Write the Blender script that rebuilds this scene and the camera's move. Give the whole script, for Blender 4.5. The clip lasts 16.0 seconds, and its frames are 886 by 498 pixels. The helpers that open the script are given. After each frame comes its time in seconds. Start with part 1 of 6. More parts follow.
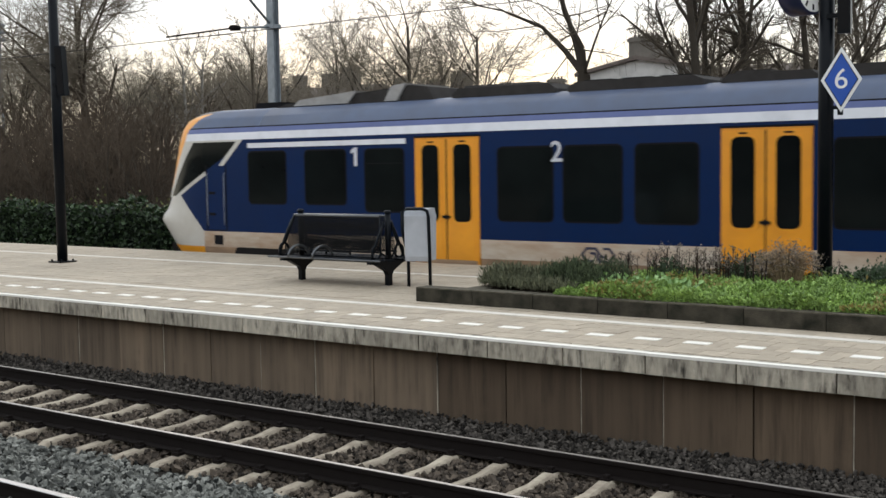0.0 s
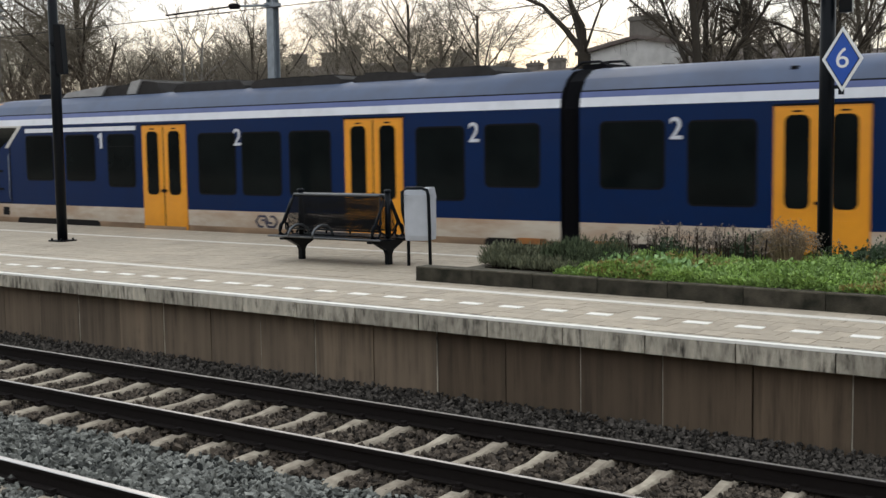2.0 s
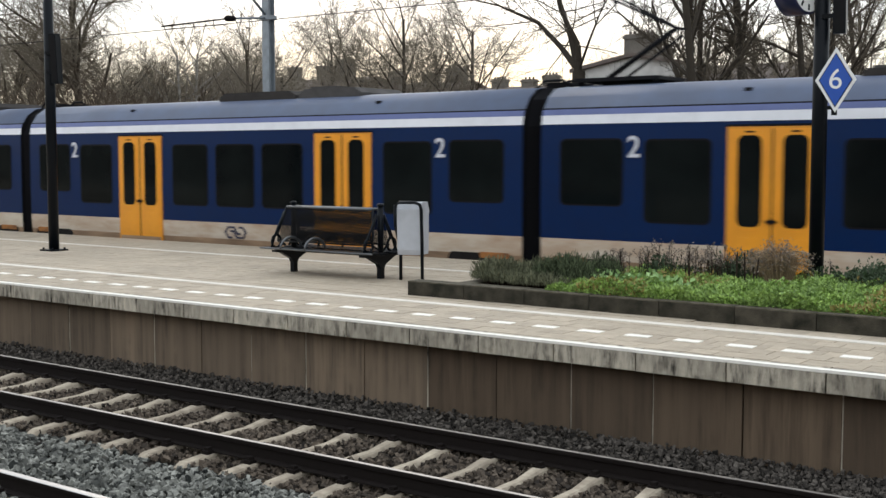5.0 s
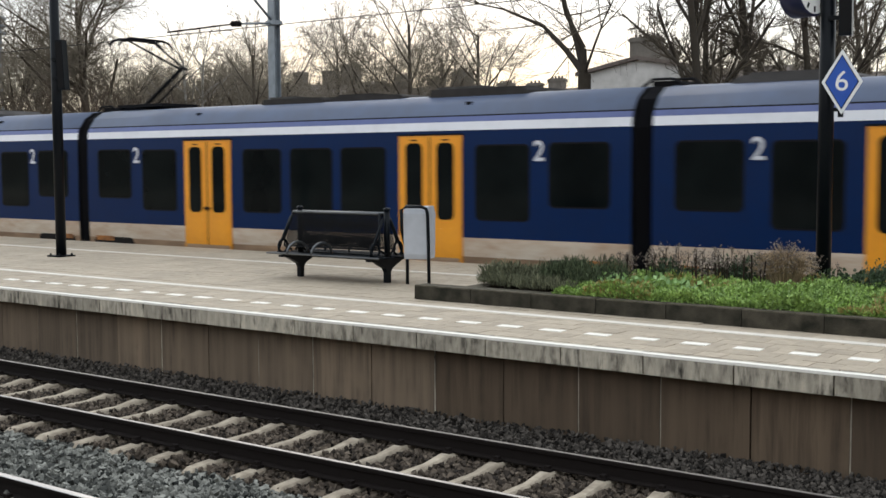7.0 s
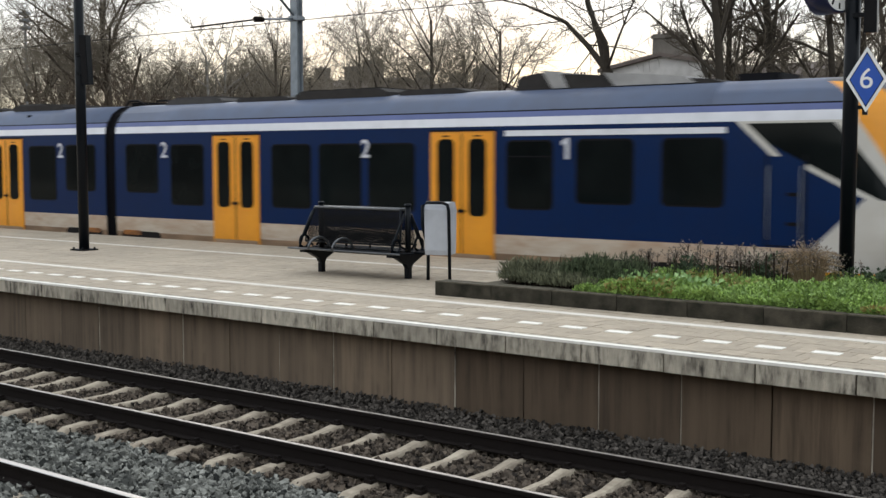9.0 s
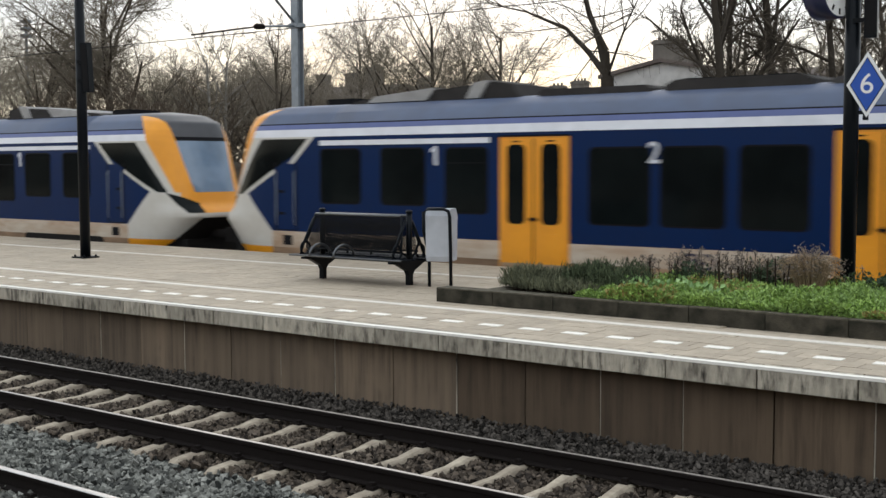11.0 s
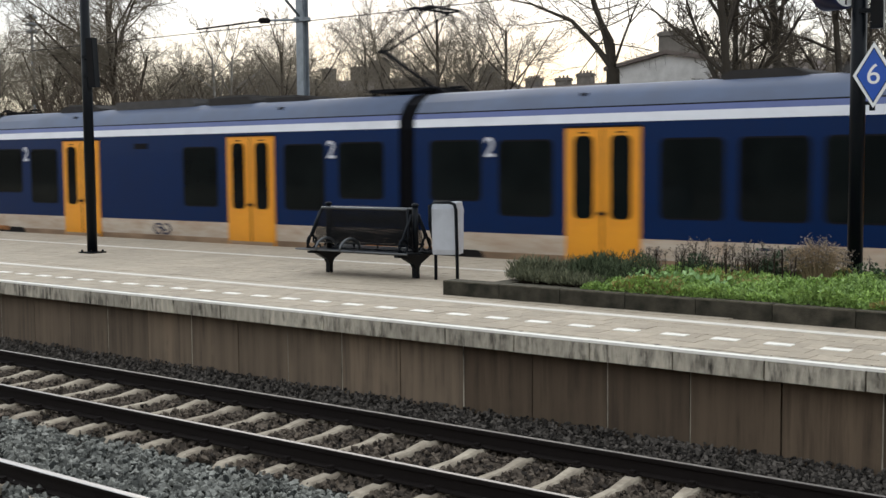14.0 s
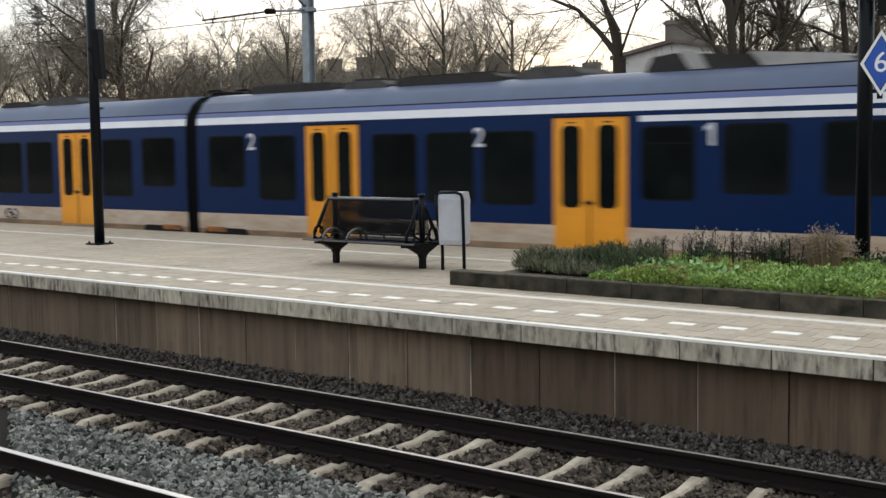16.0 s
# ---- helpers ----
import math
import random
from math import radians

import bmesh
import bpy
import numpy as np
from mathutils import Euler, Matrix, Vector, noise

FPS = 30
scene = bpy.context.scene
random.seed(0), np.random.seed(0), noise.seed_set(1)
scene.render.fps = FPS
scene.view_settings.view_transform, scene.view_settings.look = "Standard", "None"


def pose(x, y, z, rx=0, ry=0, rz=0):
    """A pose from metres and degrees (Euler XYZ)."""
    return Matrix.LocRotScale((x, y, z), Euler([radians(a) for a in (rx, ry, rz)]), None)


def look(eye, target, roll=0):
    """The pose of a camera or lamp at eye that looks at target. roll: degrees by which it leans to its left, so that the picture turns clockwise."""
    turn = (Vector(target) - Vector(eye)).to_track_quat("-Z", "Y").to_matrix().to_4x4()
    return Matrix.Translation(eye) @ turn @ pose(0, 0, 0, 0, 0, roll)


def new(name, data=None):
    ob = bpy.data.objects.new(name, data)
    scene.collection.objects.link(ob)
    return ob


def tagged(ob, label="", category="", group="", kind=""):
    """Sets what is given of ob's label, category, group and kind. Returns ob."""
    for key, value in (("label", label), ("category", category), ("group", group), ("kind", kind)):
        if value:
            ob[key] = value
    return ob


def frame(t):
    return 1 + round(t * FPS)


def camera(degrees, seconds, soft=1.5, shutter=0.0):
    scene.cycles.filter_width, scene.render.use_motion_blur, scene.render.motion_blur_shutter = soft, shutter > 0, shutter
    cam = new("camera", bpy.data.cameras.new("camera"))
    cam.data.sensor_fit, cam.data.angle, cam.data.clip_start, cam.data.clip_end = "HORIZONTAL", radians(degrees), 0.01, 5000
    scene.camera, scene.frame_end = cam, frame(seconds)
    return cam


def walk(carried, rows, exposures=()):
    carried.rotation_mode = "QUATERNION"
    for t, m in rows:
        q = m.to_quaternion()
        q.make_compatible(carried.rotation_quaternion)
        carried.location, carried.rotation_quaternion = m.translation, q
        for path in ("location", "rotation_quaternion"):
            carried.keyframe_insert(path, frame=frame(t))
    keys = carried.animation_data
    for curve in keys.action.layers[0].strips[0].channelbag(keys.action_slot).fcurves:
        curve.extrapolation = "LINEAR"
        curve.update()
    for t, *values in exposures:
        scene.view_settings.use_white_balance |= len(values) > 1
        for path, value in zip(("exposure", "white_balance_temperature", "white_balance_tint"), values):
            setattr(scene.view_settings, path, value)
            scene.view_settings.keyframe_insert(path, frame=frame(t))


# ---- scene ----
LENS = 41.17
EYE = (0.0, 0.0, 1.998)
cam = camera(LENS, 16.0, 1.5, 0.5)
PATH = [
    (0.0, pose(*EYE, 85.849, 0.872, 36.479)),
    (0.5, pose(*EYE, 85.466, 0.589, 36.283)),
    (1.0, pose(*EYE, 87.214, 0.115, 37.214)),
    (1.2, pose(*EYE, 87.610, 0.000, 37.170)),
    (1.5, pose(*EYE, 86.196, -0.088, 36.492)),
    (2.0, pose(*EYE, 84.847, 0.814, 36.482)),
    (2.5, pose(*EYE, 85.306, 1.016, 36.217)),
    (3.0, pose(*EYE, 85.350, 0.598, 36.736)),
    (3.5, pose(*EYE, 85.065, 0.399, 36.567)),
    (4.0, pose(*EYE, 84.453, -0.050, 36.334)),
    (4.2, pose(*EYE, 85.377, -0.075, 35.944)),
    (6.3, pose(*EYE, 85.791, 0.168, 36.623)),
    (6.5, pose(*EYE, 86.013, 0.034, 36.553)),
    (7.0, pose(*EYE, 85.758, 0.285, 36.470)),
    (7.5, pose(*EYE, 84.991, 0.577, 37.042)),
    (8.0, pose(*EYE, 85.831, 0.337, 37.276)),
    (8.5, pose(*EYE, 85.567, -0.015, 37.486)),
    (10.8, pose(*EYE, 85.672, 0.228, 37.604)),
    (11.0, pose(*EYE, 85.882, 0.191, 37.551)),
    (11.5, pose(*EYE, 85.723, 0.459, 37.266)),
    (12.0, pose(*EYE, 85.620, 0.273, 37.169)),
    (12.5, pose(*EYE, 85.857, 0.394, 37.270)),
    (13.0, pose(*EYE, 85.621, 0.393, 37.661)),
    (13.5, pose(*EYE, 85.696, 0.414, 37.802)),
    (14.0, pose(*EYE, 85.554, 0.520, 37.834)),
    (14.5, pose(*EYE, 85.263, 0.595, 37.618)),
    (15.0, pose(*EYE, 85.317, 0.720, 37.447)),
    (15.5, pose(*EYE, 85.362, 0.537, 37.825)),
    (16.0, pose(*EYE, 85.079, 0.761, 38.141)),
]
EXPOSURES = [(0.0, -0.06), (0.7, -0.02), (1.0, 0.06), (1.5, -0.24), (2.0, -0.19), (3.0, -0.1), (3.5, -0.08), (4.0, 0.03), (6.3, 0.01), (7.5, -0.06), (8.5, -0.08), (11.0, -0.12), (16.0, -0.09)]
walk(cam, PATH, EXPOSURES)

# ---- sky and sun: bright, thin overcast at dusk, glow low in the north-west ----
world = bpy.data.worlds.new("sky")
scene.world = world
world.use_nodes = True
wn = world.node_tree.nodes
wn.clear()
w_out = wn.new("ShaderNodeOutputWorld")
w_bg = wn.new("ShaderNodeBackground")
w_sky = wn.new("ShaderNodeTexSky")
w_sky.sky_type = "NISHITA"
w_sky.sun_disc = False
w_sky.sun_elevation = radians(6)
w_sky.sun_rotation = radians(-38)
w_sky.dust_density = 2.5
w_mix = wn.new("ShaderNodeMix")
w_mix.data_type = "RGBA"
w_mix.inputs[0].default_value = 0.95
w_bg.inputs[1].default_value = 0.144
w_co = wn.new("ShaderNodeTexCoord")
w_sep = wn.new("ShaderNodeSeparateXYZ")
w_low = wn.new("ShaderNodeMapRange")
w_low.interpolation_type = "SMOOTHSTEP"
w_low.inputs[1].default_value, w_low.inputs[2].default_value = 0.03, 0.15
w_glow = wn.new("ShaderNodeMix")
w_glow.data_type = "RGBA"
w_glow.inputs[6].default_value = (9.0, 8.4, 6.7, 1)
w_glow.inputs[7].default_value = (8.55, 9.15, 9.75, 1)
world.node_tree.links.new(w_co.outputs["Generated"], w_sep.inputs[0])
world.node_tree.links.new(w_sep.outputs["Z"], w_low.inputs[0])
world.node_tree.links.new(w_low.outputs[0], w_glow.inputs[0])
world.node_tree.links.new(w_glow.outputs[2], w_mix.inputs[7])
world.node_tree.links.new(w_sky.outputs[0], w_mix.inputs[6])
world.node_tree.links.new(w_mix.outputs[2], w_bg.inputs[0])
world.node_tree.links.new(w_bg.outputs[0], w_out.inputs[0])
sun_data = bpy.data.lights.new("sun", "SUN")
sun_data.energy, sun_data.angle, sun_data.color = 0.5, radians(40), (1.0, 0.93, 0.84)
sun = new("sun", sun_data)
sun.matrix_world = look((0, 0, 60), (60 * 0.62, -60 * 0.78, 60 - 60 * 0.55))
scene.view_settings.exposure = 0.0


# ---- materials ----
def mat(name, color, rough=0.6, metal=0.0, var=0.0, scale=6.0, bump=0.0, bscale=60.0, dark=None, stain=0.0, sscale=0.8, spec=None, isl=0.0, rnd=0.0, stretch=(1, 1, 1), gate=0.0, gfrom=0.42):
    """A surface with grain at one scale, broad stains at another and fine relief."""
    m = bpy.data.materials.new(name)
    m.use_nodes = True
    n, l = m.node_tree.nodes, m.node_tree.links
    b = n["Principled BSDF"]
    b.inputs["Roughness"].default_value = rough
    b.inputs["Metallic"].default_value = metal
    b.inputs["Specular IOR Level"].default_value = (0.15 if rough >= 0.8 else 0.5) if spec is None else spec
    tc = n.new("ShaderNodeTexCoord")
    mp = n.new("ShaderNodeMapping")
    mp.inputs["Scale"].default_value = stretch
    src = tc.outputs["Object"]
    if rnd:
        # alike pieces do not share one pattern
        oi, add, mul = n.new("ShaderNodeObjectInfo"), n.new("ShaderNodeVectorMath"), n.new("ShaderNodeVectorMath")
        mul.operation = "MULTIPLY"
        mul.inputs[1].default_value = (57, 23, 31)
        l.new(oi.outputs["Random"], mul.inputs[0])
        l.new(src, add.inputs[0])
        l.new(mul.outputs[0], add.inputs[1])
        src = add.outputs[0]
    l.new(src, mp.inputs[0])
    base = n.new("ShaderNodeRGB")
    base.outputs[0].default_value = (*color, 1)
    out = base.outputs[0]
    dk = dark or tuple(c * 0.45 for c in color)

    def blend(fac_socket, col):
        nonlocal out
        mx = n.new("ShaderNodeMix")
        mx.data_type = "RGBA"
        l.new(fac_socket, mx.inputs[0])
        l.new(out, mx.inputs[6])
        mx.inputs[7].default_value = (*col, 1)
        out = mx.outputs[2]

    def ramp(src, lo, hi, top):
        r = n.new("ShaderNodeMapRange")
        r.inputs[1].default_value, r.inputs[2].default_value = lo, hi
        r.inputs[3].default_value, r.inputs[4].default_value = 0, top
        l.new(src, r.inputs[0])
        return r.outputs[0]

    if var:
        t = n.new("ShaderNodeTexNoise")
        t.inputs["Scale"].default_value, t.inputs["Detail"].default_value = scale, 6
        l.new(mp.outputs[0], t.inputs[0])
        blend(ramp(t.outputs[0], 0.35, 0.7, var), dk)
    if stain:
        t = n.new("ShaderNodeTexNoise")
        t.inputs["Scale"].default_value, t.inputs["Detail"].default_value = sscale, 8
        t.inputs["Roughness"].default_value = 0.65
        l.new(mp.outputs[0], t.inputs[0])
        fac = ramp(t.outputs[0], 0.45, 0.68, stain)
        if gate:
            # streaks gather in patches
            g = n.new("ShaderNodeTexNoise")
            g.inputs["Scale"].default_value, g.inputs["Detail"].default_value = gate, 4
            l.new(src, g.inputs[0])
            pr = n.new("ShaderNodeMath")
            pr.operation = "MULTIPLY"
            l.new(fac, pr.inputs[0])
            l.new(ramp(g.outputs[0], gfrom, gfrom + 0.16, 1.0), pr.inputs[1])
            fac = pr.outputs[0]
        blend(fac, dk)
    if isl:
        g = n.new("ShaderNodeNewGeometry")
        blend(ramp(g.outputs["Random Per Island"], 0, 1, isl), dk)
    if rnd:
        g = n.new("ShaderNodeObjectInfo")
        blend(ramp(g.outputs["Random"], 0, 1, rnd), dk)
    l.new(out, b.inputs["Base Color"])
    if bump:
        t = n.new("ShaderNodeTexNoise")
        t.inputs["Scale"].default_value, t.inputs["Detail"].default_value = bscale, 5
        l.new(mp.outputs[0], t.inputs[0])
        bp = n.new("ShaderNodeBump")
        bp.inputs["Strength"].default_value, bp.inputs["Distance"].default_value = bump, 0.02
        l.new(t.outputs[0], bp.inputs["Height"])
        l.new(bp.outputs[0], b.inputs["Normal"])
    return m


M_PAVE = mat("paving", (0.495, 0.415, 0.315), 0.75, var=0.35, scale=9, bump=0.25, bscale=70, stain=0.3, sscale=0.7, rnd=0.3)
M_LINE = mat("line_paint", (0.76, 0.71, 0.63), 0.6, var=0.25, scale=14, stain=0.25, sscale=1.5, bump=0.1)
M_EDGELINE = mat("edge_paint", (0.93, 0.89, 0.81), 0.55, var=0.15, scale=14, stain=0.15, sscale=2)
M_SLAB = mat("edge_concrete", (0.66, 0.59, 0.475), 0.8, var=0.4, scale=7, dark=(0.028, 0.025, 0.022), bump=0.5, bscale=40, stain=1.0, sscale=5.0, rnd=0.35, stretch=(2.2, 1, 0.5), gate=3.5, gfrom=0.39)
M_WALL = mat("wall_concrete", (0.2, 0.144, 0.097), 0.85, var=0.5, scale=2.5, dark=(0.045, 0.034, 0.026), bump=0.3, bscale=30, stain=0.5, sscale=5, rnd=0.6, stretch=(2.2, 1, 0.14), gate=2.2, gfrom=0.40)
M_WALLPALE = mat("pale_wall_concrete", (0.27, 0.201, 0.14), 0.85, var=0.5, scale=2.5, dark=(0.075, 0.06, 0.047), bump=0.3, bscale=30, stain=0.5, sscale=5, rnd=0.5, stretch=(2.2, 1, 0.14), gate=2.2, gfrom=0.40)
# one kerb in two tones: faces darkened as shaded, top lighter as lit
M_KERBSHADE = mat("bed_kerb_shaded", (0.075, 0.066, 0.05), 0.85, var=0.9, scale=5, dark=(0.012, 0.013, 0.009), bump=0.4, bscale=40, stain=0.4, rnd=0.2)
M_KERBLIT = mat("bed_kerb_lit_top", (0.12, 0.105, 0.08), 0.85, var=0.8, scale=7, bump=0.4, bscale=40, stain=0.6, dark=(0.03, 0.032, 0.02))
M_EARTH = mat("earth", (0.075, 0.06, 0.044), 0.95, var=0.6, scale=3, bump=0.8, bscale=12, stain=0.4)
M_BALLAST = mat("ballast_stone", (0.385, 0.385, 0.345), 0.8, var=0.5, scale=30, isl=0.98, dark=(0.012, 0.014, 0.014))
M_BALLASTD = mat("ballast_brown", (0.19, 0.152, 0.118), 0.9, var=0.4, scale=30, isl=0.95, dark=(0.012, 0.010, 0.009))
M_BALLASTF = mat("ballast_grey", (0.155, 0.136, 0.118), 0.9, var=0.4, scale=30, isl=0.95, dark=(0.012, 0.011, 0.010))
# near-black, so the gaps between loose stones carry painted shade
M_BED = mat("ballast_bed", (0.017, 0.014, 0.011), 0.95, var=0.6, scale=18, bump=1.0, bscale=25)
M_SLEEPER = mat("sleeper_concrete", (0.50, 0.435, 0.34), 0.85, var=0.5, scale=8, dark=(0.14, 0.11, 0.085), bump=0.4, bscale=40, stain=0.3, sscale=2, rnd=0.3)
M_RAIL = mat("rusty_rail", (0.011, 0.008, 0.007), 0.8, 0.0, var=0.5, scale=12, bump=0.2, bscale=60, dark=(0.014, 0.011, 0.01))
M_RAILTOP = mat("polished_rail", (0.56, 0.54, 0.52), 0.3, 0.9, var=0.3, scale=5, dark=(0.25, 0.2, 0.17), stretch=(0.3, 6, 1))
M_RAILDULL = mat("worn_rail", (0.40, 0.38, 0.36), 0.36, 0.9, var=0.3, scale=5, dark=(0.25, 0.2, 0.17), stretch=(0.3, 6, 1))
M_STEEL = mat("galvanised_steel", (0.27, 0.30, 0.33), 0.5, 0.4, var=0.4, scale=6, bump=0.1)
M_BLACK = mat("black_enamel", (0.003, 0.0048, 0.0075), 0.36, var=0.3, scale=9, bump=0.05, dark=(0.007, 0.008, 0.010), spec=0.14)
M_MESHBLK = mat("black_sheet", (0.006, 0.006, 0.007), 0.6, var=0.3, scale=9, spec=0.15)
M_GREY = mat("grey_plastic", (0.47, 0.49, 0.53), 0.5, var=0.2, scale=5, stain=0.15, sscale=2)
M_NAVY = mat("navy_paint", (0.002, 0.0165, 0.072), 0.34, var=0.25, scale=3, stain=0.3, sscale=0.9, dark=(0.006, 0.015, 0.052), spec=0.12)
M_STRIPE = mat("white_paint", (0.74, 0.75, 0.8), 0.4, var=0.12, scale=4, stain=0.2, sscale=1, spec=0.4)
# the body's navy, lightened in colour for the sky it reflects
M_NAVYLIT = mat("sky_lit_navy_edge", (0.095, 0.125, 0.30), 0.4, var=0.2, scale=3, stain=0.25, sscale=0.8)
# grey roof with the sky's blue reflection mixed into its base colour
M_ROOF = mat("sky_tinted_roof", (0.074, 0.102, 0.175), 0.5, var=0.3, scale=3, stain=0.35, sscale=0.6, dark=(0.06, 0.065, 0.09))
M_SKIRT = mat("cream_skirt", (0.56, 0.49, 0.40), 0.5, var=0.4, scale=4, stain=0.75, sscale=1.1, dark=(0.34, 0.20, 0.11), stretch=(0.5, 1, 1.6))
M_DIRT = mat("rusty_skirt", (0.42, 0.27, 0.16), 0.7, var=0.75, scale=3, stain=0.5, sscale=0.9, dark=(0.13, 0.08, 0.05), stretch=(0.35, 1, 1.4))
M_RUST = mat("orange_rust", (0.42, 0.17, 0.05), 0.8, var=0.8, scale=6, dark=(0.1, 0.06, 0.04))
M_YELLOW = mat("yellow_paint", (0.80, 0.32, 0.012), 0.38, var=0.12, scale=4, stain=0.2, sscale=1.5, dark=(0.45, 0.17, 0.02))
# faint lighter blotches in the colour stand in for reflections
M_GLASS = mat("dark_glass", (0.003, 0.0045, 0.005), 0.1, var=0.5, scale=1.3, dark=(0.010, 0.014, 0.014), spec=0.12, rnd=0.25)
# light blue base paints the sky's reflection into the raked screen
M_WIND = mat("windscreen_sky_glass", (0.17, 0.25, 0.36), 0.06, spec=1.0, var=0.5, scale=1.2, dark=(0.05, 0.08, 0.12))
M_VISOR = mat("cab_visor", (0.06, 0.062, 0.07), 0.5, var=0.3, scale=4)
M_RUBBER = mat("black_rubber", (0.006, 0.006, 0.008), 0.75, spec=0.15, var=0.3, scale=10)
M_UNDER = mat("underframe", (0.016, 0.014, 0.013), 0.8, var=0.5, scale=6)
M_ROOFBOX = mat("roof_equipment", (0.045, 0.041, 0.039), 0.8, var=0.5, scale=5, stain=0.4)
M_ROOFBOXL = mat("pale_roof_cover", (0.38, 0.37, 0.36), 0.8, var=0.4, scale=5, stain=0.4)
M_ROOFBOXM = mat("grey_roof_cover", (0.085, 0.08, 0.078), 0.8, var=0.5, scale=5, stain=0.4)
M_BLUE = mat("sign_blue", (0.008, 0.072, 0.40), 0.4, var=0.1, scale=8)
M_WHITE = mat("sign_white", (0.8, 0.8, 0.8), 0.45, var=0.1, scale=8)
M_NOSE = mat("nose_white", (0.54, 0.52, 0.48), 0.4, var=0.15, scale=4, stain=0.35, sscale=1.2, dark=(0.4, 0.36, 0.3))
M_COPPER = mat("wire", (0.03, 0.027, 0.025), 0.6, 0.5)
M_NUM = mat("number_white", (0.6, 0.61, 0.66), 0.45, var=0.1, scale=8)


# ---- mesh helpers ----
def bm_box(bm, x0, x1, y0, y1, z0, z1, mi=0):
    v = [bm.verts.new(p) for p in ((x0, y0, z0), (x1, y0, z0), (x1, y1, z0), (x0, y1, z0), (x0, y0, z1), (x1, y0, z1), (x1, y1, z1), (x0, y1, z1))]
    for f in ((0, 3, 2, 1), (4, 5, 6, 7), (0, 1, 5, 4), (1, 2, 6, 5), (2, 3, 7, 6), (3, 0, 4, 7)):
        bm.faces.new([v[i] for i in f]).material_index = mi
    return v


def bm_prism(bm, pts, axis, a, b, mi=0):
    """Extrudes a flat outline (two coordinates) along an axis from a to b."""
    def at(p, c):
        q = list(p)
        q.insert("xyz".index(axis), c)
        return q
    lo = [bm.verts.new(at(p, a)) for p in pts]
    hi = [bm.verts.new(at(p, b)) for p in pts]
    k = len(pts)
    fs = [bm.faces.new([lo[i], lo[(i + 1) % k], hi[(i + 1) % k], hi[i]]) for i in range(k)]
    fs += [bm.faces.new(lo[::-1]), bm.faces.new(hi)]
    for f in fs:
        f.material_index = mi
    return fs


def bm_tube(bm, pts, radii, sides=8, mi=0, cap=True):
    """A tube along a path of points."""
    rings = []
    pts = [Vector(p) for p in pts]
    for i, p in enumerate(pts):
        d = (pts[min(i + 1, len(pts) - 1)] - pts[max(i - 1, 0)]).normalized()
        u = d.cross(Vector((0, 0, 1)) if abs(d.z) < 0.9 else Vector((1, 0, 0))).normalized()
        w = d.cross(u)
        r = radii[i] if hasattr(radii, "__len__") else radii
        rings.append([bm.verts.new(p + (u * math.cos(a) + w * math.sin(a)) * r) for a in (2 * math.pi * k / sides for k in range(sides))])
    for a, b in zip(rings, rings[1:]):
        for k in range(sides):
            f = bm.faces.new([a[k], a[(k + 1) % sides], b[(k + 1) % sides], b[k]])
            f.material_index, f.smooth = mi, True
    if cap and sides > 2:
        bm.faces.new(rings[0][::-1]).material_index = mi
        bm.faces.new(rings[-1]).material_index = mi


def mesh_of(bm, name, *mats, bevel=0.0):
    if bevel:
        bmesh.ops.bevel(bm, geom=[e for e in bm.edges if len(e.link_faces) == 2 and e.calc_face_angle(0) > 0.6], offset=bevel, segments=2, profile=0.5, affect="EDGES")
    bmesh.ops.recalc_face_normals(bm, faces=bm.faces)
    me = bpy.data.meshes.new(name)
    bm.to_mesh(me)
    bm.free()
    for m in mats:
        me.materials.append(m)
    return me


def part(name, bm, material, parent, label="", bevel=0.0):
    mats = material if isinstance(material, (list, tuple)) else [material]
    ob = new(name, mesh_of(bm, name, *mats, bevel=bevel))
    ob.parent = parent
    if label:
        ob["label"] = label
    return ob


def put(name, me, parent, x=0, y=0, z=0, rz=0, label=""):
    ob = new(name, me)
    ob.parent = parent
    ob.matrix_basis = pose(x, y, z, 0, 0, rz)
    if label:
        ob["label"] = label
    return ob


def rounded(w, h, r, seg=4):
    """Outline of a rounded rectangle round the origin."""
    pts = []
    for cx, cy, a0 in ((w / 2 - r, h / 2 - r, 0), (-w / 2 + r, h / 2 - r, 90), (-w / 2 + r, -h / 2 + r, 180), (w / 2 - r, -h / 2 + r, 270)):
        for k in range(seg + 1):
            a = radians(a0 + 90 * k / seg)
            pts.append((cx + r * math.cos(a), cy + r * math.sin(a)))
    return pts


def thing(name, label, category, group="", kind="", at=None):
    e = new(name)
    if at:
        e.matrix_basis = at
    return tagged(e, label, category, group, kind)


def text_mesh(body, size, depth=0.004, bold=0.0):
    c = bpy.data.curves.new("text", "FONT")
    c.offset = bold
    c.body, c.size, c.extrude, c.align_x, c.align_y = body, size, depth, "CENTER", "CENTER"
    ob = bpy.data.objects.new("text", c)
    scene.collection.objects.link(ob)
    bpy.context.view_layer.update()
    me = bpy.data.meshes.new_from_object(ob.evaluated_get(bpy.context.evaluated_depsgraph_get()))
    bpy.data.objects.remove(ob)
    return me


# ---- plan of the place ----
EDGE_Y, WALL_Y, BACK_Y = 10.995, 11.232, 19.02
RAIL_Z = -0.795
TRACKS = {"A": 8.897, "B": 5.287, "C": 20.72}
X0, X1 = -150.0, 60.0

bm = bmesh.new()
bm.faces.new([bm.verts.new((x, y, -1.35)) for x, y in ((-1500, -1500), (1500, -1500), (1500, 1500), (-1500, 1500))])
